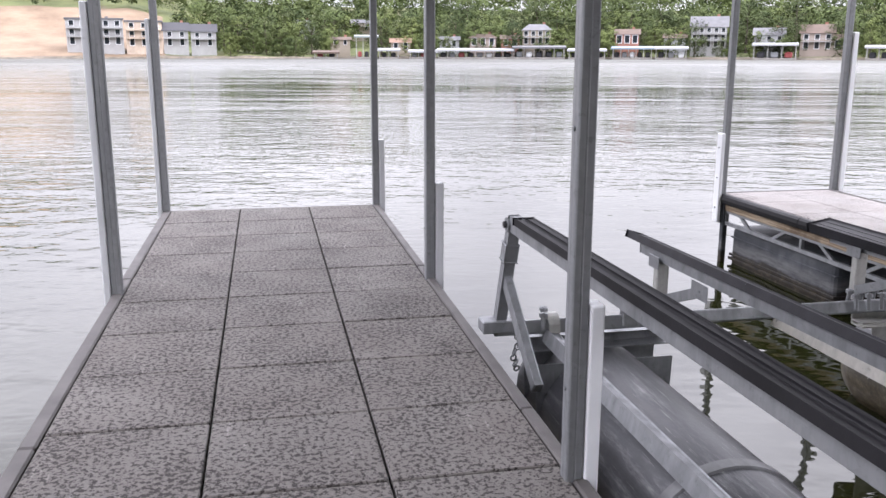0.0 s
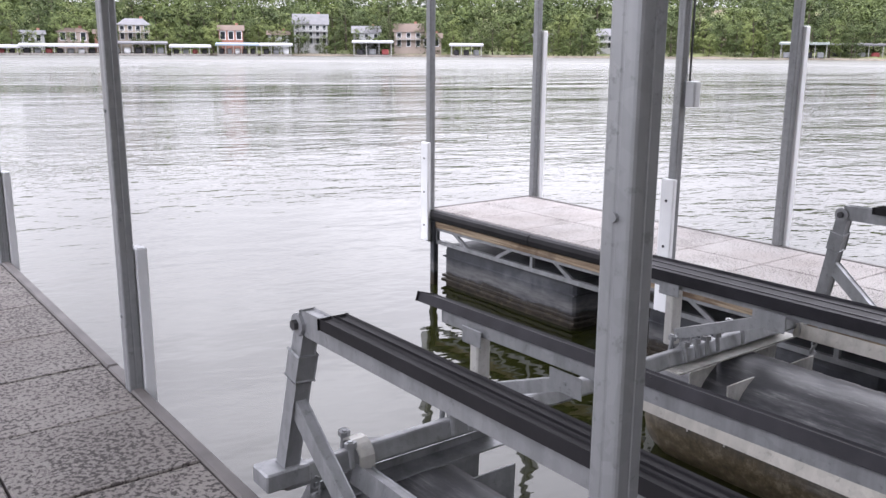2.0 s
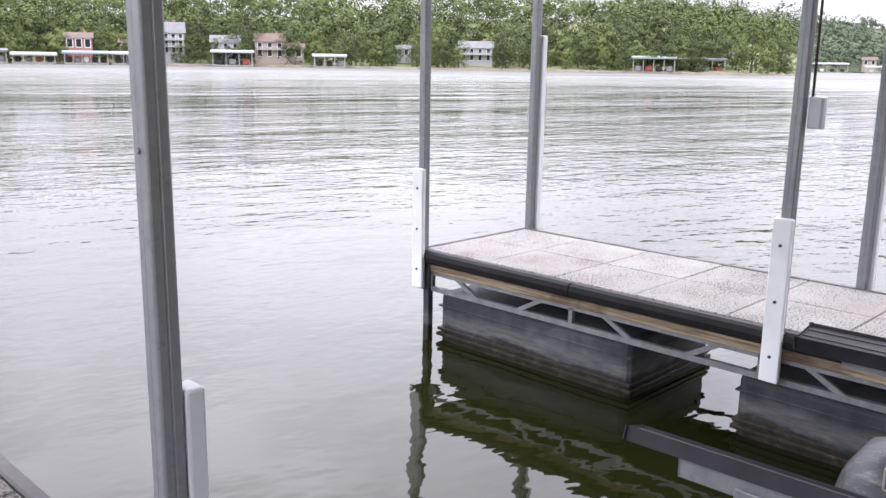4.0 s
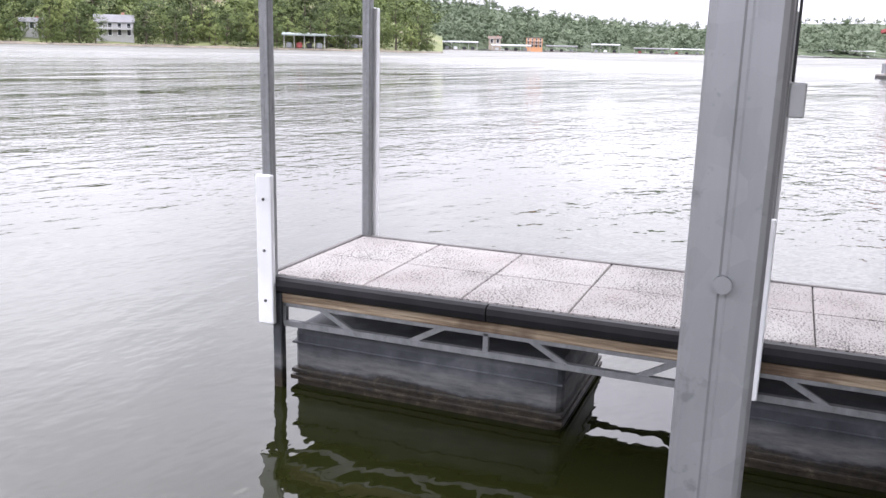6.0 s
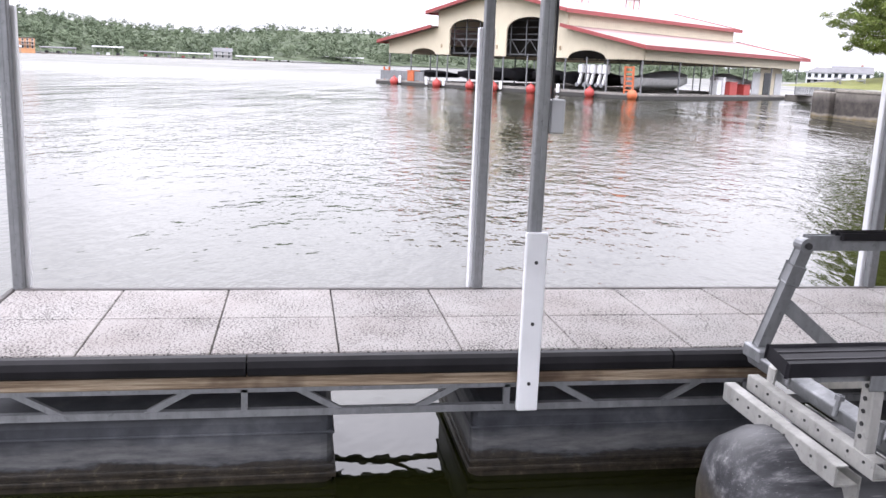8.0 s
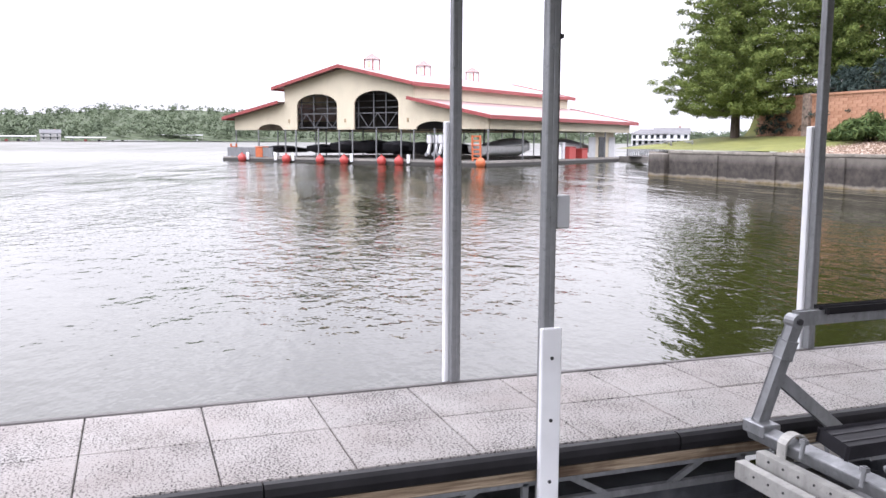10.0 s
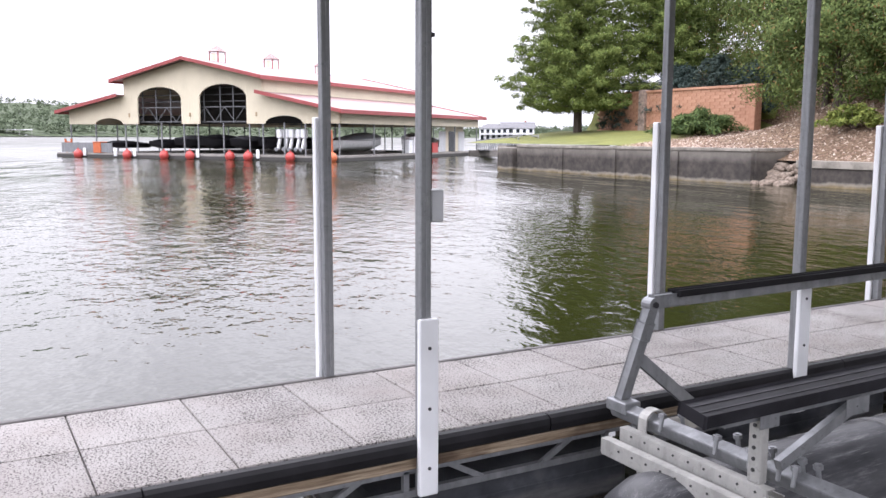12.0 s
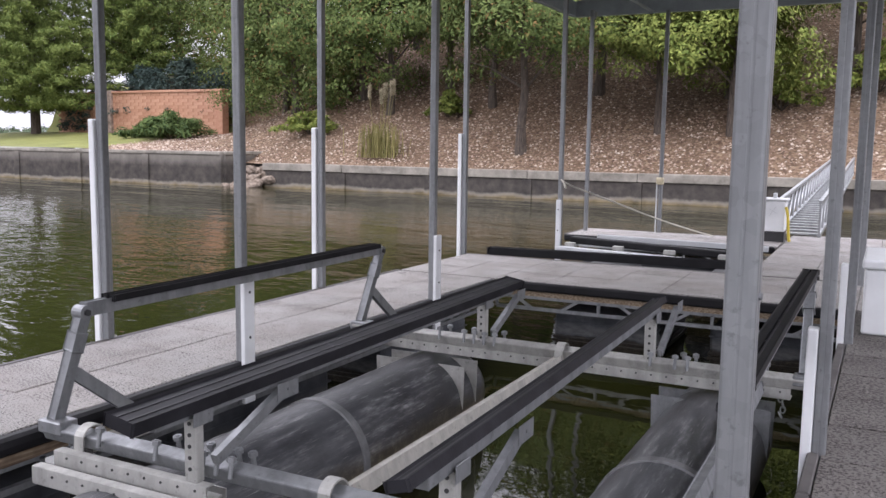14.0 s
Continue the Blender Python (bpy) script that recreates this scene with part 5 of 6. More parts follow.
for (u0, z0, u1, z1) in ((-0.7, 4.12, 7.75, 5.82), (7.15, 7.05, 15.5, 8.86), (15.5, 8.86, 23.9, 7.05), (23.15, 5.75, 30.9, 4.28)):
    bm = beam(((15.1), u0, z0), (15.1, u1, z1), 32.2, 0.07)
    part("roof_panel", bm, ROOF_PINK, marina, "faded red ribbed metal roof")
    for x in (-1.02, 31.2):
        part("rake_trim", beam((x, u0, z0 - 0.02), (x, u1, z1 - 0.02), 0.06, 0.30), RED, marina, "red metal trim")
for u, z in ((-0.72, 4.10), (7.10, 7.02), (23.95, 7.02), (30.95, 4.25)):
    part("eave_trim", box(-1.05, 31.23, u - 0.03, u + 0.03, z - 0.20, z + 0.14), RED, marina, "red metal trim")
for x in (4.0, 12.5, 22.0):
    c = part("cupola", box(x - 0.5, x + 0.5, 15.0, 16.0, 8.7, 9.75), WHITE_GEL, marina, "pale roof cupola with red corners and a pointed cap")
    bm = bmesh.new()
    bmesh.ops.create_cone(bm, cap_ends=True, segments=4, radius1=0.92, radius2=0.02, depth=0.62, matrix=Matrix.Translation((x, 15.5, 10.08)) @ Matrix.Rotation(math.pi / 4, 4, "Z"))
    part("cap", bm, ROOF_PINK, c, "faded red pointed cap")
    for s in (-0.52, 0.52):
        part("louvre", box(x + s - 0.012, x + s + 0.012, 15.3, 15.7, 9.0, 9.6), CREAM, c)
        for d in (-0.5, 0.5):
            part("corner_trim", box(x + s - 0.045, x + s + 0.045, 15.5 + d - 0.045, 15.5 + d + 0.045, 8.7, 9.77), RED, c)
part("deck", box(-1.3, 4.2, -0.6, 30.6, 0.05, 0.42), DECK, marina)
part("deck", box(4.2, 31, -0.6, 2.0, 0.05, 0.42), DECK, marina)
part("deck", box(4.2, 31, 28.4, 30.6, 0.05, 0.42), DECK, marina)
part("deck", box(28.0, 31, 2.0, 28.4, 0.05, 0.42), DECK, marina)
for u in (5.5, 11.0, 15.5, 20.5, 25.0):
    part("finger", box(4.2, 28.0, u - 0.4, u + 0.4, 0.1, 0.42), DECK, marina)
part("rub_strip", box(-1.36, -1.31, -0.6, 30.6, -0.05, 0.28), DECK_SIDE_AND_SHADE, marina)
part("rub_strip", box(-1.3, 31, -0.66, -0.61, -0.05, 0.28), DECK_SIDE_AND_SHADE, marina)
for x in (0.07, 6.0, 12.0, 18.0, 24.0, 30.2):
    for u in (0.1, 3.4, 5.5, 7.7, 9.1, 11.9, 14.7, 16.3, 18.9, 21.8, 23.2, 26.9, 30.1):
        if x in (0.07, 30.2) or u in (0.1, 7.7, 15.5, 23.2, 30.1):
            part("column", box(x - 0.05, x + 0.05, u - 0.05, u + 0.05, 0.42, 3.2), STEEL, marina)
for x in (0.6, 10.0, 20.0):
    for u0, u1, z in ((7.8, 23.1, 3.3), (7.8, 23.1, 4.6)):
        part("truss_chord", beam((x, u0, z), (x, u1, z), 0.07, 0.09), TRUSS, marina)
    for i in range(14):
        u = 7.8 + i * 1.09
        a, b = (3.3, 4.6) if i % 2 else (4.6, 3.3)
        part("truss_web", beam((x, u, a), (x, u + 1.09, b), 0.05, 0.05), TRUSS, marina)
    for u in (9.4, 11.2, 12.6, 14.4, 16.6, 18.2, 19.9, 21.5):
        part("truss_post", box(x - 0.04, x + 0.04, u - 0.04, u + 0.04, 3.2, 7.2), TRUSS, marina)
for x in (1.6, 11.0):
    for z in (5.1, 5.7, 6.3):
        part("purlin", box(x, x + 0.06, 8, 23, z, z + 0.09), TRUSS, marina)
# added dark panels that stand in for the unlit depth behind the arches
part("partition", box(9.0, 9.1, 0.3, 30.0, 3.25, 4.1), DECK_SIDE_AND_SHADE, marina)
part("partition", box(9.0, 9.1, 7.9, 23.0, 4.1, 7.0), DECK_SIDE_AND_SHADE, marina, "dark panel added as shade inside the marina")
for u in (8.3, 15.5, 22.6):
    part("wall_lamp", box(-0.10, -0.01, u - 0.09, u + 0.09, 3.75, 4.1, 0.03), plain("lamp_case", (0.35, 0.27, 0.17), 0.5), marina, "small wall lamp")
for x in (24.0, 26.6):
    part("shed_panel", box(x, x + 2.3, 1.2, 1.28, 0.42, 3.1), CREAM_SIDE, marina)
for i in range(3):
    part("door", box(22.2 + i * 2.6, 23.9 + i * 2.6, 1.14, 1.18, 0.44, 2.6), GLASS if i == 1 else PVC_GREY, marina)


def at_marina(x, u, z, turn=0.0):
    return MPOSE @ pose(x, u, z, 0, 0, turn)


def boat(x, u, length, wide, tall, cover, label, z=0.75, turn=0.0, strips=0):
    """A moored boat: lofted hull and cover."""
    b = tagged(new("boat"), label, "boat", "moored boats")
    b.matrix_basis = at_marina(x, u, z, turn)
    bm = bmesh.new()
    bm2 = bmesh.new()
    rows, crown = [], []
    for i in range(13):
        f = i / 12
        w = wide / 2 * (1 - max(0, (0.42 - f) / 0.42) ** 2.2) if f < 0.42 else wide / 2 * (1 - 0.12 * (f - 0.42))
        w = max(w, 0.03)
        sheer = tall * (0.62 + 0.22 * (1 - f) ** 2)
        keel = 0.35 * max(0, 0.25 - f) * tall * 4
        rows.append([bm.verts.new((f * length, s * w * k, zz)) for s, k, zz in ((-1, 1, sheer), (-1, 0.9, sheer * 0.45), (0, 0, keel), (1, 0.9, sheer * 0.45), (1, 1, sheer))])
        hump = tall * (0.35 * math.sin(math.pi * min(1, f * 1.15)) ** 0.7) * (1.0 if 0.15 < f < 0.85 else 0.6)
        crown.append([bm2.verts.new((f * length, s * w * k, sheer + hump * hh + 0.01)) for s, k, hh in ((-1, 1.03, -0.25), (-1, 0.75, 0.55), (0, 0, 1), (1, 0.75, 0.55), (1, 1.03, -0.25))])
    for mesh, rr in ((bm, rows), (bm2, crown)):
        for a, c in zip(rr, rr[1:]):
            for j in range(4):
                mesh.faces.new((a[j], a[j + 1], c[j + 1], c[j]))
        mesh.faces.new(rr[-1])
        bmesh.ops.recalc_face_normals(mesh, faces=mesh.faces)
    part("hull", bm, COVER if strips == 0 else WHITE_GEL, b, smooth=True)
    part("boat_cover", bm2, cover, b, "fitted dark boat cover", smooth=True)
    for i in range(strips):
        part("stripe", box(length * 0.25, length * 0.98, -wide / 2 - 0.01, -wide / 2 + 0.02, tall * (0.25 + 0.13 * i), tall * (0.28 + 0.13 * i)), COVER, b)
    return b


for u, ln, wd, tl, cv in ((28.0, 6, 2.0, 1.0, COVER_GREY), (22.4, 6.5, 2.2, 1.2, COVER), (19.3, 8.5, 2.5, 1.7, COVER_GREY), (16.4, 8.5, 2.5, 1.8, COVER), (12.9, 7.5, 2.4, 1.7, COVER_GREY), (9.8, 8, 2.4, 1.6, COVER), (7.9, 8, 2.2, 1.8, COVER)):
    boat(2.2, u, ln, wd * 0.85, tl * 0.72, cv, "moored boat under a dark fitted cover", 0.8)
boat(13.0, 3.2, 9.5, 2.4, 1.6, HULL_GREY, "moored speedboat with a grey and white striped hull", 0.7, 180 - 90 + 90, 3)
boat(18.0, 3.4, 8.0, 2.4, 1.6, HULL_GREY, "moored pale boat with a grey cover", 0.7, 0, 2)


def outboard(x, u):
    o = tagged(new("outboard_motor"), "tilted white outboard motor", "boat motor", "white outboards")
    o.matrix_basis = at_marina(x, u, 0.5)
    bm = box(-0.28, 0.30, -0.24, 0.24, 1.35, 2.15, 0.14, seg=3)
    part("cowling", bm, WHITE_GEL, o, smooth=False)
    part("leg", beam((0.05, 0, 1.4), (-0.30, 0, 0.45), 0.20, 0.28, bevel=0.04), WHITE_GEL, o)
    part("gearcase", rod((-0.55, 0, 0.42), (-0.05, 0, 0.50), 0.10, 10, None, 0.05), WHITE_GEL, o)
    part("propeller", rod((-0.62, 0, 0.41), (-0.56, 0, 0.42), 0.17, 10), HULL_GREY, o)


for i in range(5):
    outboard(1.0 + 0.15 * (i % 2), 4.15 + i * 0.62)
for u in (27.4, 21.4, 17.1, 14.2, 9.9, 8.0, 3.75, -0.3):
    b = tagged(new("buoy"), "round red mooring buoy hung at the dock's edge" if u > 0 else "faded orange mooring buoy hung at the dock's corner", "buoy", "dock buoys")
    b.matrix_basis = at_marina(-1.75, u, 0.32)
    bm = bmesh.new()
    bmesh.ops.create_uvsphere(bm, u_segments=20, v_segments=12, radius=0.41)
    for v in bm.verts:
        v.co.z *= 1.08
    part("ball", bm, BUOY_RED if u > 0 else ORANGE, b, smooth=True)
    part("eye", rod((0, 0, 0.41), (0, 0, 0.57), 0.09, 10, None, 0.06), BUOY_RED if u > 0 else ORANGE, b)
for u in (26.9, 23.1, 20.8, 13.6, 7.2):
    f = tagged(new("dock_fender"), "white upright plastic dock fender", "fender", "white fenders")
    f.matrix_basis = at_marina(-1.42, u, 0.15, 0)
    part("body", box(-0.1, 0.05, -0.16, 0.16, 0, 0.75, 0.06, seg=2), WHITE_GEL, f)
for x, u in ((-0.9, 0.6), (-0.7, 29.6)):
    l = tagged(new("ladder"), "orange plastic dock ladder standing on the deck", "ladder", "dock ladders")
    l.matrix_basis = at_marina(x, u, 0.42)
    for s in (-0.38, 0.38):
        part("rail", beam((0, s, 0), (-0.1, s, 2.15 if u < 5 else 1.3), 0.12, 0.14), ORANGE, l)
    for i in range(6 if u < 5 else 3):
        part("rung", box(-0.08, 0.08, -0.36, 0.36, 0.2 + 0.36 * i, 0.32 + 0.36 * i), ORANGE, l)
for x, u, w, h, m, lab in ((-0.8, 25.6, 0.9, 1.05, ORANGE, "orange storage bin on the marina deck"), (15.5, 0.5, 1.5, 1.2, BUOY_RED, "red storage bin on the side deck"), (18.5, 0.5, 1.3, 1.0, BUOY_RED, "red storage bin by the shed"), (13.2, 0.4, 0.8, 1.3, WHITE_GEL, "white cabinet on the side deck"), (14.4, 0.4, 0.5, 1.6, WHITE_GEL, "tall white locker on the side deck")):
    s = tagged(new("storage_bin"), lab, "storage box", "marina bins")
    s.matrix_basis = at_marina(x, u, 0.42)
    part("body", box(-w / 2, w / 2, -w / 2, w / 2, 0, h - 0.09, 0.04), m, s)
    part("lid", box(-w / 2 - 0.03, w / 2 + 0.03, -w / 2 - 0.03, w / 2 + 0.03, h - 0.085, h, 0.02), m, s)
fence = tagged(new("deck_screen"), "low grey screen along the marina's deck corner", "screen")
fence.matrix_basis = at_marina(-1.1, 23.5, 0.42)
for i in range(3):
    part("panel", box(-0.03, 0.03, 0.4 + i * 2.1, 2.45 + i * 2.1, 0.05, 0.95), STEEL, fence)
    part("stanchion", box(-0.05, 0.05, 0.3 + i * 2.1, 0.4 + i * 2.1, 0, 1.0), STEEL, fence)

bridge = thing("gangway", (0, 0, 0), "long pale truss gangway from the marina to the bank", "gangway")
b0, b1 = Vector((85.0, -48.5, -0.05)), Vector((51.8, -31.5, 0.55))
sd = (b1 - b0).cross(Vector((0, 0, 1))).normalized() * 0.7
for s in (-1, 1):
    for z in (0.0, 1.0):
        part("chord", beam(b0 + sd * s + Vector((0, 0, z)), b1 + sd * s + Vector((0, 0, z)), 0.10, 0.10), ALU, bridge)
    for i in range(17):
        c = b0.lerp(b1, i / 16) + sd * s
        part("upright", beam(c, c + Vector((0, 0, 1.0)), 0.06, 0.06), ALU, bridge)
        if i < 16:
            part("diagonal", beam(c, b0.lerp(b1, (i + 1) / 16) + sd * s + Vector((0, 0, 1.0)), 0.05, 0.05), ALU, bridge)
part("tread", beam(b0, b1, 1.3, 0.06), ALU, bridge)
part("float", box(b0.x - 1.2, b0.x + 1.2, b0.y - 1.2, b0.y + 1.2, WATER - 0.3, -0.10), DECK, bridge)

# ---- far shore ----
C0 = Vector((0.5, 1.0, 0))


def polar(yaw, d, z=0.0):
    a = radians(yaw)
    return Vector((C0.x - math.sin(a) * d, C0.y + math.cos(a) * d, z))


def lerp_table(x, table):
    for (a, va), (b, vb) in zip(table, table[1:]):
        if x >= b:
            f = (a - x) / (a - b) if a != b else 0
            return va + (vb - va) * max(0.0, min(1.0, f))
    return table[-1][1]


def near_z(yaw, d):
    """Ground of the near part of the far shore."""
    s = d - 263
    rise = 0.35 + 0.075 * min(s, 40) + 0.17 * max(0.0, min(s - 40, 90)) + 0.05 * max(0.0, s - 130)
    rise *= lerp_table(yaw, ((60, 1.5), (10, 1.25), (-20, 1.0), (-45, 1.1), (-60, 1.05), (-66, 0.6), (-68, 0.3)))
    if yaw > 3:
        rise += 0.10 * min(s, 60) * min(1, (yaw - 3) / 5)
    return WATER + rise + 0.7 * noise.noise(Vector((yaw * 0.6, d * 0.05, 0)))


def sheet(name, yaws, ds, zf, material, label):
    bm = bmesh.new()
    rows = [[bm.verts.new(polar(yw, d, zf(yw, d))) for d in ds(yw)] for yw in yaws]
    for a, b in zip(rows, rows[1:]):
        for i in range(len(a) - 1):
            bm.faces.new((a[i], b[i], b[i + 1], a[i + 1]))
    bmesh.ops.recalc_face_normals(bm, faces=bm.faces)
    ob = solid(name, bm, material, label, "ground", kind="structure", smooth=True)
    if ob.data.polygons[0].normal.z < 0:
        ob.data.flip_normals()
    return ob


k = Nodes("wooded_ground", 0.95).world()
gc = k.ramp(k.noise(0.06, 5), (0.35, (0.07, 0.085, 0.03)), (0.55, (0.12, 0.135, 0.048)), (0.7, (0.14, 0.11, 0.075)))
k.colour(gc).bump(k.noise(1.2, 4), 0.6, 0.3)
WOODS_GROUND = k.m
k = Nodes("bare_earth", 0.95).world()
k.colour(k.ramp(k.noise(0.08, 6, 0.65), (0.3, (0.13, 0.088, 0.055)), (0.7, (0.25, 0.185, 0.125)))).bump(k.noise(0.9, 5), 0.6, 0.3)
EARTH = k.m
k = Nodes("shore_rock", 0.9).world()
k.colour(k.ramp(k.noise(0.5, 6, 0.7), (0.3, (0.05, 0.045, 0.035)), (0.7, (0.19, 0.16, 0.12)))).bump(k.noise(1.5, 5), 0.8, 0.3)
SHORE = k.m
sheet("far_bank", [62 - 1.0 * i for i in range(131)], lambda yw: [262.5 + 6 * j for j in range(30)], near_z, WOODS_GROUND, "grassy wooded bank across the lake")
sheet("bare_bank", [44 - 1.0 * i for i in range(39)], lambda yw: [262 + 5 * j for j in range(15)], lambda yw, d: near_z(yw, d) + 0.35 * min(1, (yw - 5) / 3), EARTH, "bare tan earth bank of a building site")
sheet("shore_edge", [62 - 1.0 * i for i in range(131)], lambda yw: (258.5, 260.5, 263.5), lambda yw, d: (WATER - 0.3, WATER + 0.5, near_z(yw, 263.5) + 0.12)[(d > 259) + (d > 262)], SHORE, "rocky shoreline strip")
HD = ((-56, 400), (-62, 430), (-70, 560), (-80, 760), (-95, 900), (-125, 1100), (-150, 1200))
HE = ((-56, 3.8), (-61, 3.6), (-67, 3.15), (-72, 2.55), (-78, 1.9), (-84, 1.6), (-88, 1.95), (-91, 2.05), (-95, 2.0), (-99, 1.75), (-110, 1.0), (-121, 0.45), (-127, 0.6), (-150, 0.8))


def hill_z(yw, d):
    d0 = lerp_table(yw, HD)
    f = max(0.0, (d - d0) / (0.42 * d0))
    top = math.tan(radians(lerp_table(yw, HE))) * d0 * 1.42 - 4.6 + 1.47
    return WATER + 0.8 + (top - WATER - 0.8) * min(1.0, f) ** 0.8 + 1.5 * noise.noise(Vector((yw * 0.4, d * 0.01, 3)))


k = Nodes("far_wooded_hill", 0.95).world()
k.colour(k.ramp(k.noise(0.09, 6, 0.7), (0.3, (0.030, 0.045, 0.022)), (0.7, (0.065, 0.085, 0.040)))).bump(k.cells(0.12), 0.9, 6.0)
sheet("far_hills", [-55 - 1.0 * i for i in range(96)], lambda yw: [lerp_table(yw, HD) * (1 + 0.03 * j) for j in range(15)] + [lerp_table(yw, HD) * 1.8], hill_z, k.m, "low wooded hills across the water")

# far houses and docks
W_WHITE, W_TAN, W_PINK = plain("white_siding", (0.33, 0.33, 0.32), 0.7, 0, 0.1, 0.5), plain("tan_siding", (0.30, 0.26, 0.205), 0.75, 0, 0.08, 0.5), plain("pink_stucco", (0.29, 0.24, 0.205), 0.8, 0, 0.08, 0.5)
W_GREY, W_BRICK, W_ORANGE = plain("grey_siding", (0.38, 0.39, 0.40), 0.75, 0, 0.08, 0.5), plain("brown_brick", (0.30, 0.15, 0.11), 0.85, 0, 0.15, 0.5), plain("orange_siding", (0.55, 0.28, 0.14), 0.75, 0, 0.08, 0.5)
W_FRAME = plain("bare_timber_sheathing", (0.46, 0.38, 0.30), 0.85, 0, 0.2, 0.5)
R_GREY, R_DARK, R_BROWN = plain("grey_shingles", (0.13, 0.13, 0.135), 0.9, 0, 0.15, 0.5), plain("dark_roofing", (0.05, 0.05, 0.055), 0.8), plain("brown_shingles", (0.115, 0.085, 0.068), 0.9, 0, 0.15, 0.5)
R_ORANGE, R_BLUE, R_WHITE, R_GREEN = plain("orange_roofing", (0.22, 0.14, 0.10), 0.85), plain("blue_roofing", (0.20, 0.245, 0.28), 0.6), plain("white_roofing", (0.33, 0.335, 0.34), 0.5), plain("green_roofing", (0.22, 0.25, 0.235), 0.6)
WIN = mesh_from("window", box(-0.62, 0.62, -0.06, 0.03, -0.75, 0.75, 0.03), WHITE_GEL)
PANE = mesh_from("pane", box(-0.5, 0.5, -0.10, -0.055, -0.63, 0.63), GLASS)


def house(yaw, dist, zb, w, d, h, rh, wall, roofing, kind, storeys, cols, label):
    """A house facing the lake: walls, roof, a door and rows of windows."""
    w, h, rh = w * 0.88, h * 0.85, rh * 1.1
    o = polar(yaw, dist, WATER + zb)
    t = thing("house", o, label, "house", "lake houses", turn=yaw)
    part("wall", box(-w / 2, w / 2, 0, d, -4.0, h), wall, t)
    bm = bmesh.new()
    e = 0.5
    if kind == "flat":
        box(-w / 2 - 0.3, w / 2 + 0.3, -0.3, d + 0.3, h, h + rh, bm=bm)
    else:
        in_x = (w / 2 if kind == "hip" else 0.0) * 0.55
        if kind == "gable" and w < d * 1.15:
            c = [(-w / 2 - e, -e, h), (w / 2 + e, -e, h), (w / 2 + e, d + e, h), (-w / 2 - e, d + e, h), (0, -e, h + rh), (0, d + e, h + rh)]
            faces = ((0, 1, 4), (1, 2, 5, 4), (2, 3, 5), (3, 0, 4, 5), (3, 2, 1, 0))
        else:
            c = [(-w / 2 - e, -e, h), (w / 2 + e, -e, h), (w / 2 + e, d + e, h), (-w / 2 - e, d + e, h), (-w / 2 - e + in_x, d / 2, h + rh), (w / 2 + e - in_x, d / 2, h + rh)]
            faces = ((0, 1, 5, 4), (1, 2, 5), (2, 3, 4, 5), (3, 0, 4), (3, 2, 1, 0))
        vs = [bm.verts.new(p) for p in c]
        for f in faces:
            bm.faces.new([vs[i] for i in f])
        bmesh.ops.recalc_face_normals(bm, faces=bm.faces)
    part("roof", bm, roofing, t)
    for s in range(storeys):
        zz = h * (s + 0.55) / storeys
        for i in range(cols):
            x = (i + 0.5) / cols * w - w / 2
            sc = min(1.5, w / cols / 1.7, h / storeys / 2.0)
            wn_ = part("window", WIN, None, t)
            wn_.location = (x, -0.01, zz)
            wn_.scale = (sc, 1, sc * (1.25 if s == 0 else 1.0))
            part("pane", PANE, None, wn_)
        if storeys > 1 and s:
            part("balcony", box(-w / 2 + 0.3, w / 2 - 0.3, -1.3, -0.03, h * s / storeys - 0.12, h * s / storeys + 0.08), W_WHITE if wall is not W_FRAME else W_FRAME, t)
            part("railing", box(-w / 2 + 0.3, w / 2 - 0.3, -1.3, -1.24, h * s / storeys + 0.7, h * s / storeys + 0.82), W_WHITE if wall is not W_FRAME else W_FRAME, t)
    part("chimney", box(w * 0.2, w * 0.2 + 0.8, d * 0.6, d * 0.6 + 0.8, h, h + rh + 0.6), W_BRICK if kind != "flat" else R_GREY, t)
    return t


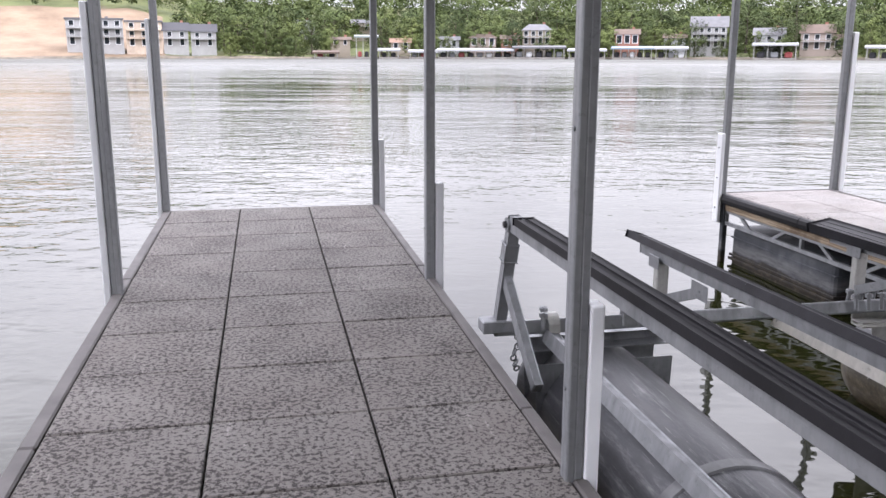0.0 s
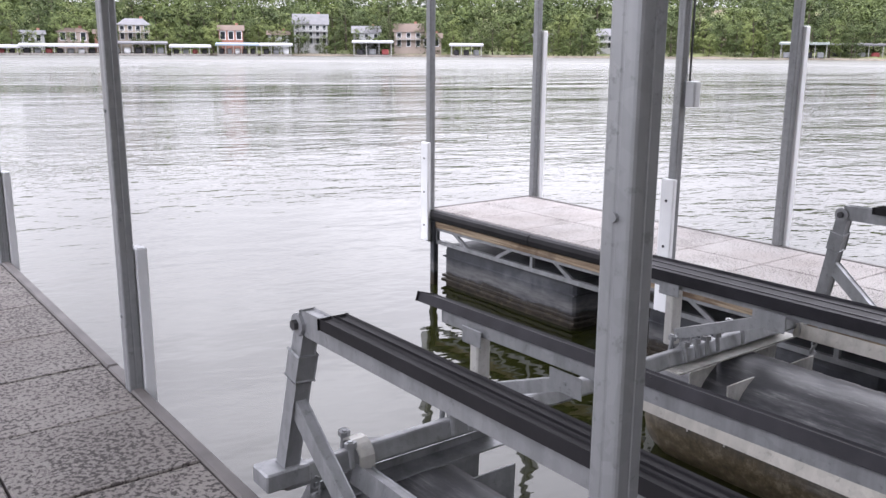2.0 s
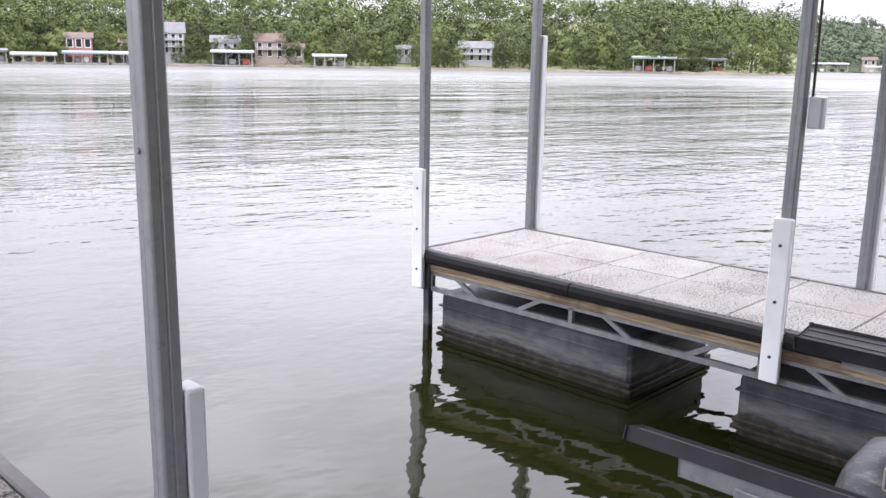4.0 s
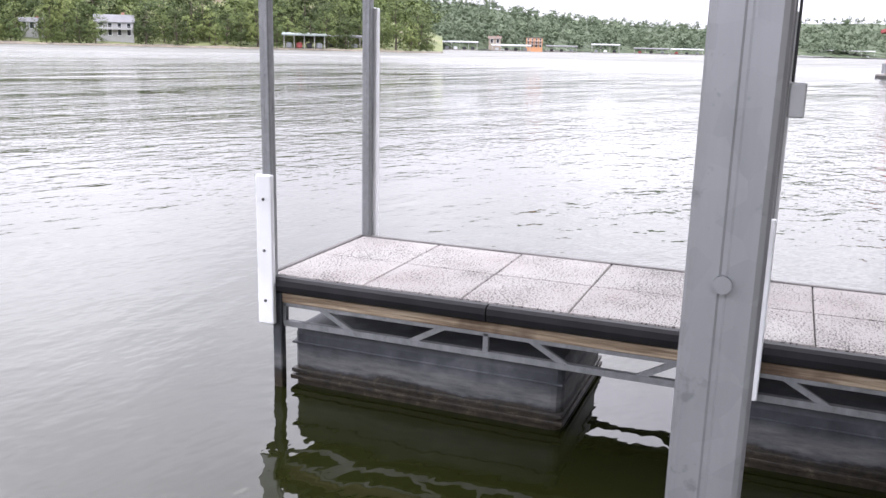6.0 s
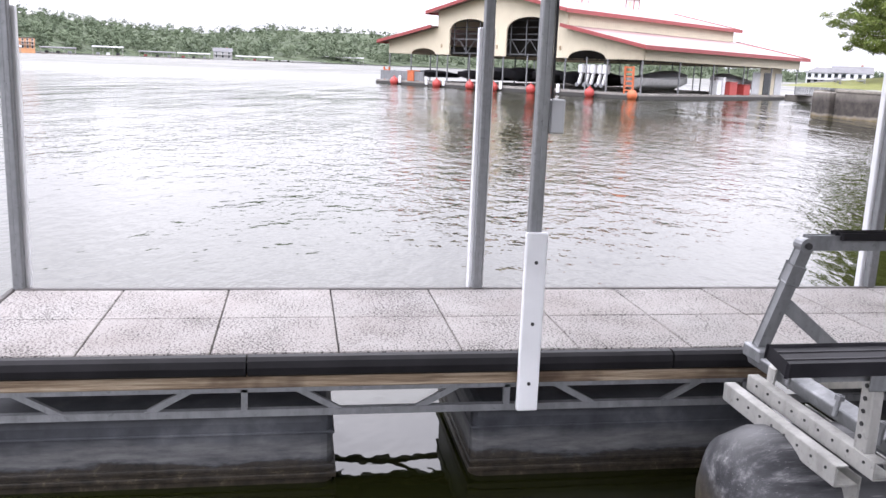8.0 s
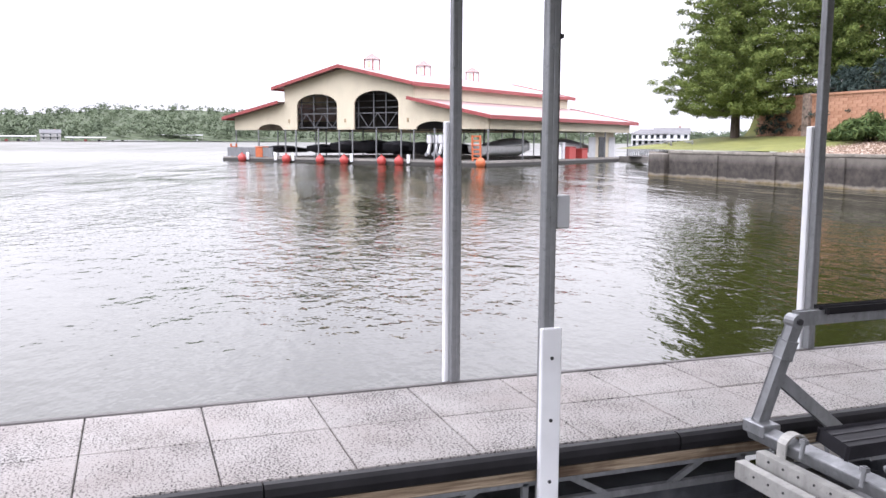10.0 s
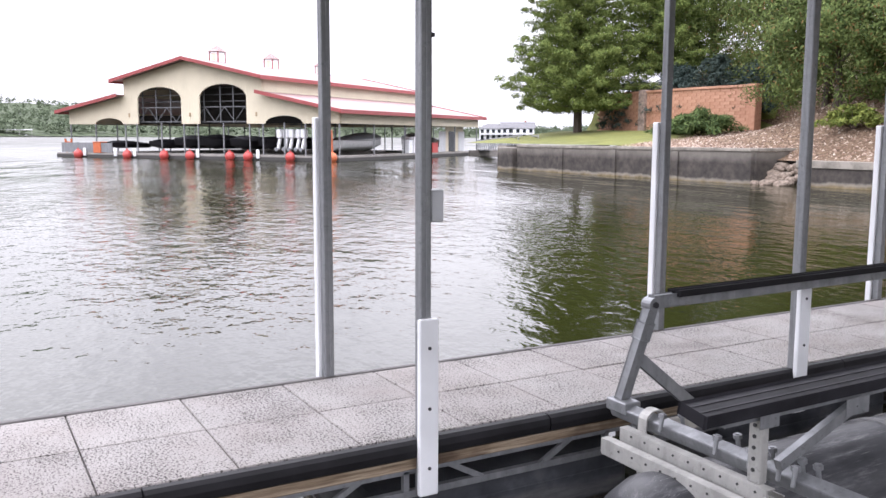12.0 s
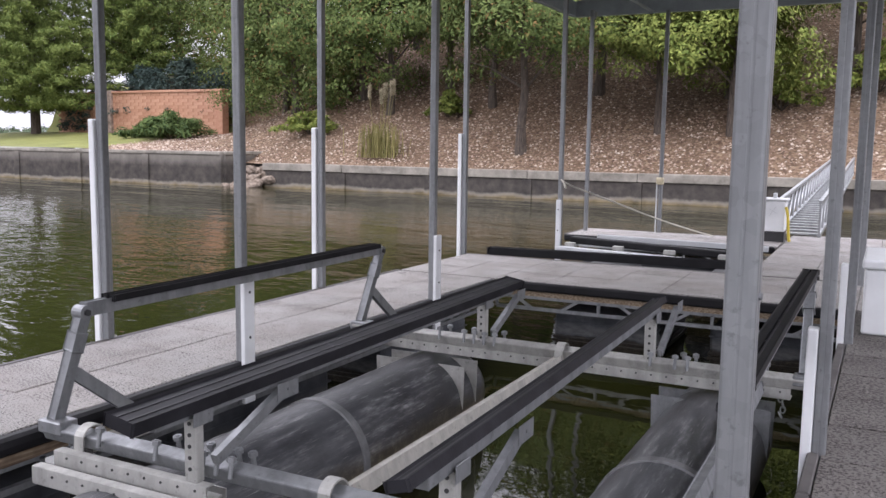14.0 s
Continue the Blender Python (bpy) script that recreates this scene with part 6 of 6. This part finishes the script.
def far_dock(yaw, dist, w, h, roofing, posts, label):
    """A roofed boat dock at the far shore, with a boat inside."""
    t = thing("boat_dock", polar(yaw, dist, WATER), label, "boat dock", "far docks", turn=yaw)
    d = 9.0
    part("deck", box(-w / 2, w / 2, 0, d, 0.0, 0.5), DECK, t)
    bm = bmesh.new()
    vs = [bm.verts.new(p) for p in ((-w / 2 - 0.4, -0.6, h - 0.55), (w / 2 + 0.4, -0.6, h - 0.55), (w / 2 + 0.4, d, h), (-w / 2 - 0.4, d, h))]
    bm.faces.new(vs)
    ext = bmesh.ops.extrude_face_region(bm, geom=list(bm.faces))
    for v in [x for x in ext["geom"] if isinstance(x, bmesh.types.BMVert)]:
        v.co.z -= 0.28
    bmesh.ops.recalc_face_normals(bm, faces=bm.faces)
    part("roof", bm, roofing, t)
    part("fascia", box(-w / 2 - 0.4, w / 2 + 0.4, -0.66, -0.61, h - 0.95, h - 0.5), roofing, t)
    for i in range(posts):
        x = -w / 2 + 0.2 + (w - 0.4) * i / max(1, posts - 1)
        for y in (0.2, d - 0.3):
            part("post", box(x - 0.09, x + 0.09, y - 0.09, y + 0.09, 0.5, h - 0.6), STEEL_LIGHT, t)
    for i in range(max(1, posts - 1)):
        x = -w / 2 + 0.2 + (w - 0.4) * (i + 0.5) / max(1, posts - 1)
        if h > 2.0:
            part("stowed_boat", box(x - min(1.1, w / posts * 0.36), x + min(1.1, w / posts * 0.36), 1.2, 6.5, 0.5, 0.5 + min(1.6, h * 0.42), 0.3), (WHITE_GEL, COVER, HULL_GREY, COVER, HULL_GREY, RED, COVER)[(i * 3 + int(abs(yaw) * 3)) % 7], t)


house(10.00, 266, 3.6, 17.1, 9.0, 8.4, 0.4, W_WHITE, R_GREY, "flat", 3, 5, "unfinished white block of flats with open window holes")
house(7.18, 266, 3.3, 11.3, 7.9, 8.1, 0.4, W_FRAME, R_GREY, "flat", 3, 3, "timber-framed block of flats under construction")
house(5.31, 266, 3.4, 7.9, 5.6, 5.2, 2.2, W_WHITE, R_DARK, "gable", 2, 2, "white modern townhouse with black trim")
house(3.64, 266, 3.4, 8.1, 5.7, 4.9, 2.1, W_WHITE, R_DARK, "gable", 2, 2, "white modern townhouse with black window trim")
house(12.11, 336, 13.5, 11.3, 7.9, 1.6, 0.7, W_TAN, R_BLUE, "gable", 1, 4, "long low house with a blue roof")
house(-2.42, 311, 8.9, 11.5, 8.0, 3.3, 1.1, W_WHITE, R_GREY, "hip", 1, 4, "white house with a grey roof among trees")
house(-6.63, 311, 9.4, 12.3, 8.6, 2.8, 1.2, W_TAN, R_GREY, "gable", 2, 3, "beige house with a grey roof among trees")
house(-4.94, 266, 3.8, 6.7, 4.7, 2.0, 0.8, W_TAN, R_BROWN, "gable", 1, 2, "small lakeside cabin with a brown roof")
house(-8.85, 266, 2.4, 6.7, 4.7, 2.7, 1.2, W_TAN, R_ORANGE, "gable", 1, 2, "small cabin with an orange roof")
house(-12.00, 274, 3.4, 7.1, 4.9, 2.5, 1.1, W_GREY, R_GREY, "gable", 1, 2, "grey cabin behind the docks")
house(-14.22, 266, 3.6, 9.0, 6.3, 3.0, 1.1, W_PINK, R_BROWN, "hip", 1, 3, "pink stucco house with a brown roof")
house(-16.00, 266, 3.6, 6.2, 4.3, 2.6, 1.1, W_BRICK, R_BROWN, "gable", 1, 2, "brick house with a brown roof")
house(-17.70, 266, 4.1, 9.7, 6.8, 5.0, 1.7, W_TAN, R_GREY, "hip", 2, 4, "two-storey beige house with a hipped roof")
house(-23.45, 266, 4.1, 7.8, 5.4, 3.5, 1.5, W_BRICK, R_BROWN, "gable", 1, 3, "red-brown house with a wide roof")
house(-26.40, 272, 3.8, 7.1, 4.9, 2.7, 1.2, W_GREY, R_BROWN, "gable", 1, 2, "grey lake house under trees")
house(-28.44, 266, 3.3, 11.3, 7.9, 6.8, 2.9, W_WHITE, R_GREY, "gable", 3, 5, "white three-storey house with porches")
house(-31.99, 266, 2.7, 9.2, 6.4, 4.7, 2.0, W_GREY, R_GREY, "gable", 2, 3, "grey gabled house with a glass front")
house(-34.70, 266, 2.7, 9.7, 6.8, 5.3, 2.3, W_PINK, R_BROWN, "gable", 2, 3, "pink two-storey house by the lake")
house(-36.18, 266, 2.7, 6.7, 4.7, 3.2, 1.4, W_PINK, R_BROWN, "gable", 1, 2, "pink wing of a lake house")
far_dock(-13.73, 255, 21.9, 3.1, R_WHITE, 9, "long boat dock with a flat white roof")
far_dock(-17.88, 255, 14.9, 3.9, R_GREY, 6, "boat dock with a pitched grey roof")
far_dock(-20.96, 255, 10.5, 3.1, R_WHITE, 5, "boat dock with a white roof")
far_dock(-23.82, 255, 11.2, 3.7, R_BLUE, 6, "pale blue boathouse on the shore")
far_dock(-26.23, 255, 8.7, 3.7, R_WHITE, 4, "boat dock with a light roof")
far_dock(-32.39, 255, 11.2, 4.7, R_WHITE, 4, "boat dock with a tilted white roof")
far_dock(-6.63, 255, 6.3, 6.9, R_GREEN, 4, "two-level boat dock with a green roof")
far_dock(-8.08, 255, 5.8, 3.1, R_WHITE, 3, "boat dock with a white roof")
far_dock(-10.31, 255, 7.9, 2.7, R_WHITE, 4, "boat dock with a low white roof")
far_dock(-4.00, 255, 7.0, 2.4, R_BROWN, 3, "small brown-roofed boat dock")
far_dock(-38.46, 255, 9.1, 4.0, R_WHITE, 4, "white boathouse on the shore")
house(-43.37, 278, 3.9, 6.7, 4.7, 2.5, 1.1, W_WHITE, R_GREY, "gable", 1, 3, "small white house on the wooded bank")
house(-47.87, 272, 2.6, 11.5, 8.0, 4.6, 2.0, W_WHITE, R_GREY, "gable", 2, 4, "white lake house on the wooded bank")
far_dock(-59.16, 261, 12.0, 5.0, R_GREEN, 5, "wide boat dock with a pale green roof")
far_dock(-61.94, 271, 14.5, 4.8, R_GREY, 5, "boat dock with a grey pitched roof")
house(-64.24, 330, 2.4, 7.2, 5.1, 3.5, 1.5, W_WHITE, R_GREY, "gable", 1, 2, "small white house on the point")
house(-65.39, 470, 3.1, 12.8, 8.9, 4.8, 2.1, W_WHITE, R_GREY, "gable", 2, 3, "white gabled house on the far shore")
far_dock(-69.17, 531, 21.1, 5.4, R_WHITE, 5, "white-roofed boat dock on the far shore")
house(-71.40, 580, 4.5, 8.9, 6.2, 3.6, 1.6, W_TAN, R_BROWN, "gable", 1, 2, "far cottage with a brown roof")
far_dock(-72.46, 551, 23.8, 4.1, R_WHITE, 5, "low boat dock on the far shore")
house(-73.93, 580, 2.6, 11.9, 8.3, 7.0, 0.4, W_ORANGE, R_BROWN, "flat", 3, 4, "orange three-storey building on the far shore")
far_dock(-75.68, 591, 19.9, 4.4, R_GREY, 4, "boat dock on the far shore")
far_dock(-78.43, 611, 18.5, 6.2, R_WHITE, 4, "two-level boathouse on the far shore")
far_dock(-81.27, 671, 24.8, 4.5, R_GREY, 4, "low boat dock far along the shore")
far_dock(-83.43, 691, 23.2, 4.6, R_WHITE, 4, "low white dock far along the shore")
house(-85.18, 720, 1.4, 16.2, 9.0, 6.0, 2.6, W_WHITE, R_GREY, "gable", 2, 3, "white house far along the shore")
far_dock(-87.13, 751, 30.2, 4.0, R_WHITE, 4, "low white dock far along the shore")
house(-82.33, 900, 3.0, 23.9, 9.0, 7.9, 2.8, W_WHITE, R_GREY, "hip", 2, 4, "white houses far across the lake")
house(-84.38, 900, 4.2, 13.1, 9.2, 6.7, 2.9, W_WHITE, R_GREY, "gable", 2, 2, "white house far across the lake")
house(-85.84, 900, 1.8, 13.1, 9.2, 3.8, 0.4, W_WHITE, R_WHITE, "flat", 1, 2, "small white building far across the lake")
far_dock(-79.42, 891, 37.0, 7.2, R_GREY, 5, "far low boat dock across the lake")
far_dock(-92.68, 891, 41.7, 7.2, R_WHITE, 5, "far white boat dock across the lake")
far_dock(-88.69, 891, 26.8, 4.2, R_WHITE, 4, "far boat dock across the lake")
house(-122.36, 330, 0.5, 14.5, 8.1, 5.4, 1.7, WHITE_GEL, R_GREY, "hip", 2, 6, "large white waterfront house with a grey roof")
house(-123.76, 330, 0.5, 14.0, 7.8, 5.6, 2.1, WHITE_GEL, R_GREY, "gable", 2, 5, "white waterfront house with an arched gable")
# trees of the far shore
FAR_TREES = []
for i, (h, sp, lf) in enumerate(((14, 5.2, LEAF_FAR), (12, 4.8, LEAF_FAR2), (16, 5.0, LEAF_FAR3), (11, 5.2, LEAF_FAR), (13, 4.2, LEAF_FAR2), (15, 5.6, LEAF_FAR3))):
    bm, cloud = broadleaf(200 + i, h, sp, 0.52, 120, 17, 0.17, 0.28, low=True)
    t = tree("shore_tree", (0, 0, 0), (bm, cloud), lf, "broad leafy tree on the far bank", group="shore trees")
    FAR_TREES.append(t)
rg = np.random.default_rng(9)
spots = []
for i in range(1100):
    yw = 30 - 97 * rg.random()
    d = 263.5 + 35 * rg.random() ** 1.1
    if yw > 4.5 and d < 330:
        continue
    if any(abs(a - yw) < 0.7 and abs(b - d) < 8 for a, b in spots):
        continue
    spots.append((yw, d))
houses = [(o.matrix_basis.translation, float(o.children[0].dimensions.x)) for o in scene.collection.objects if o.name.split(".")[0] == "house"]
k = 0
for yw, d in spots:
    p = polar(yw, d, near_z(yw, d))
    blocked = False
    for q, w in houses:
        qa = math.degrees(math.atan2(-(q.x - C0.x), q.y - C0.y))
        qd = math.hypot(q.x - C0.x, q.y - C0.y)
        half = math.degrees((w * 0.40) / qd)
        if abs(qa - yw) < half and d < qd + 11 and rg.random() > 0.20:
            blocked = True
    if blocked:
        continue
    s = (0.45 if d < 268 else 0.5) + (0.3 if d < 268 else 0.55) * rg.random()
    m = Matrix.Translation(p - Vector((0, 0, 0.2))) @ Matrix.Rotation(6.28 * rg.random(), 4, "Z")
    if k < 6:
        FAR_TREES[k].matrix_basis = m
        FAR_TREES[k].scale = (s, s, s)
    else:
        c = copy_thing(FAR_TREES[int(rg.integers(0, 6))], m)
        c.scale = (s, s, s * (0.9 + 0.25 * rg.random()))
    k += 1


def woods(name, n, place, size, label, leaf, hgt, per, seed):
    """A far wood: many small crowns of leaves as one sheet."""
    rg = np.random.default_rng(seed)
    out = []
    for i in range(n):
        p = place(rg)
        if p is None:
            continue
        h = hgt * (0.55 + 0.8 * rg.random())
        m = 9
        c = rg.normal(size=(m, 3)) * np.array([0.22, 0.22, 0.20]) * h + np.array([p.x, p.y, p.z + h * 0.62])
        out.append(leaf_cloud(rg, c, np.full(m, h * 0.17), per, size, core=np.array([p.x, p.y, p.z + h * 0.45])))
    tagged(new(name, quads(name, np.concatenate(out), leaf)), label, "woods", kind="stuff")


def place_back(rg):
    yw = 40 - 107 * rg.random()
    d = 296 + 130 * rg.random()
    if yw > 5 and d < 335:
        return None
    return polar(yw, d, near_z(yw, d) - 0.5)


def place_mid(rg):
    yw = 36 - 102 * rg.random()
    d = 286 + 55 * rg.random()
    if yw > 5 and d < 330:
        return None
    for q, w in houses:
        qd = math.hypot(q.x - C0.x, q.y - C0.y)
        if d < qd + 12 and abs(math.degrees(math.atan2(-(q.x - C0.x), q.y - C0.y)) - yw) < math.degrees((w / 2 + 2.5) / qd):
            return None
    return polar(yw, d, near_z(yw, d) - 0.5)


def place_hill(rg):
    yw = -57 - 75 * rg.random()
    d = lerp_table(yw, HD) * (1.012 + 0.42 * rg.random() ** 1.4)
    return polar(yw, d, hill_z(yw, d) - 1)


woods("far_woods", 1000, place_back, 0.85, "dense green wood covering the far bank", LEAF_FAR, 15, 26, 21)
woods("far_dark_woods", 430, place_mid, 0.7, "dark green trees filling the far bank", LEAF_FAR3, 12, 28, 22)
woods("hill_woods", 3300, place_hill, 1.0, "green woods covering the far hills", LEAF_HILL_HAZE, 9, 16, 23)

# woods closing the bank behind the dock
def place_bank(rg):
    x = -48 + 110 * rg.random()
    y = -50 - 22 * rg.random()
    return Vector((x, y, bank_height(x, max(y, -62)) - 0.5))


# unseen west side: bank and trees added to hold back low sky light
def place_west(rg):
    a = radians(100 + 75 * rg.random())
    d = 55 + 30 * rg.random()
    return Vector((-d * math.sin(a) - 4, d * math.cos(a) - 4, 0.5))


bm = bmesh.new()
arc = [[bm.verts.new((-d * math.sin(radians(95 + 5 * i)) - 4, d * math.cos(radians(95 + 5 * i)) - 4, z)) for d, z in ((48, WATER - 0.4), (52, 0.2), (110, 8.0))] for i in range(18)]
for a, b in zip(arc, arc[1:]):
    for i in range(2):
        bm.faces.new((a[i], a[i + 1], b[i + 1], b[i]))
bmesh.ops.recalc_face_normals(bm, faces=bm.faces)
solid("west_bank", bm, WOODS_GROUND, "unseen wooded bank added to close the cove", "ground", kind="structure")
woods("west_woods", 150, place_west, 0.6, "unseen green wood added along the closing bank of the cove", LEAF_OAK, 15, 50, 25)
woods("bank_woods", 150, place_bank, 0.42, "dark green wood at the top of the bank", LEAF_OAK, 14, 70, 24)
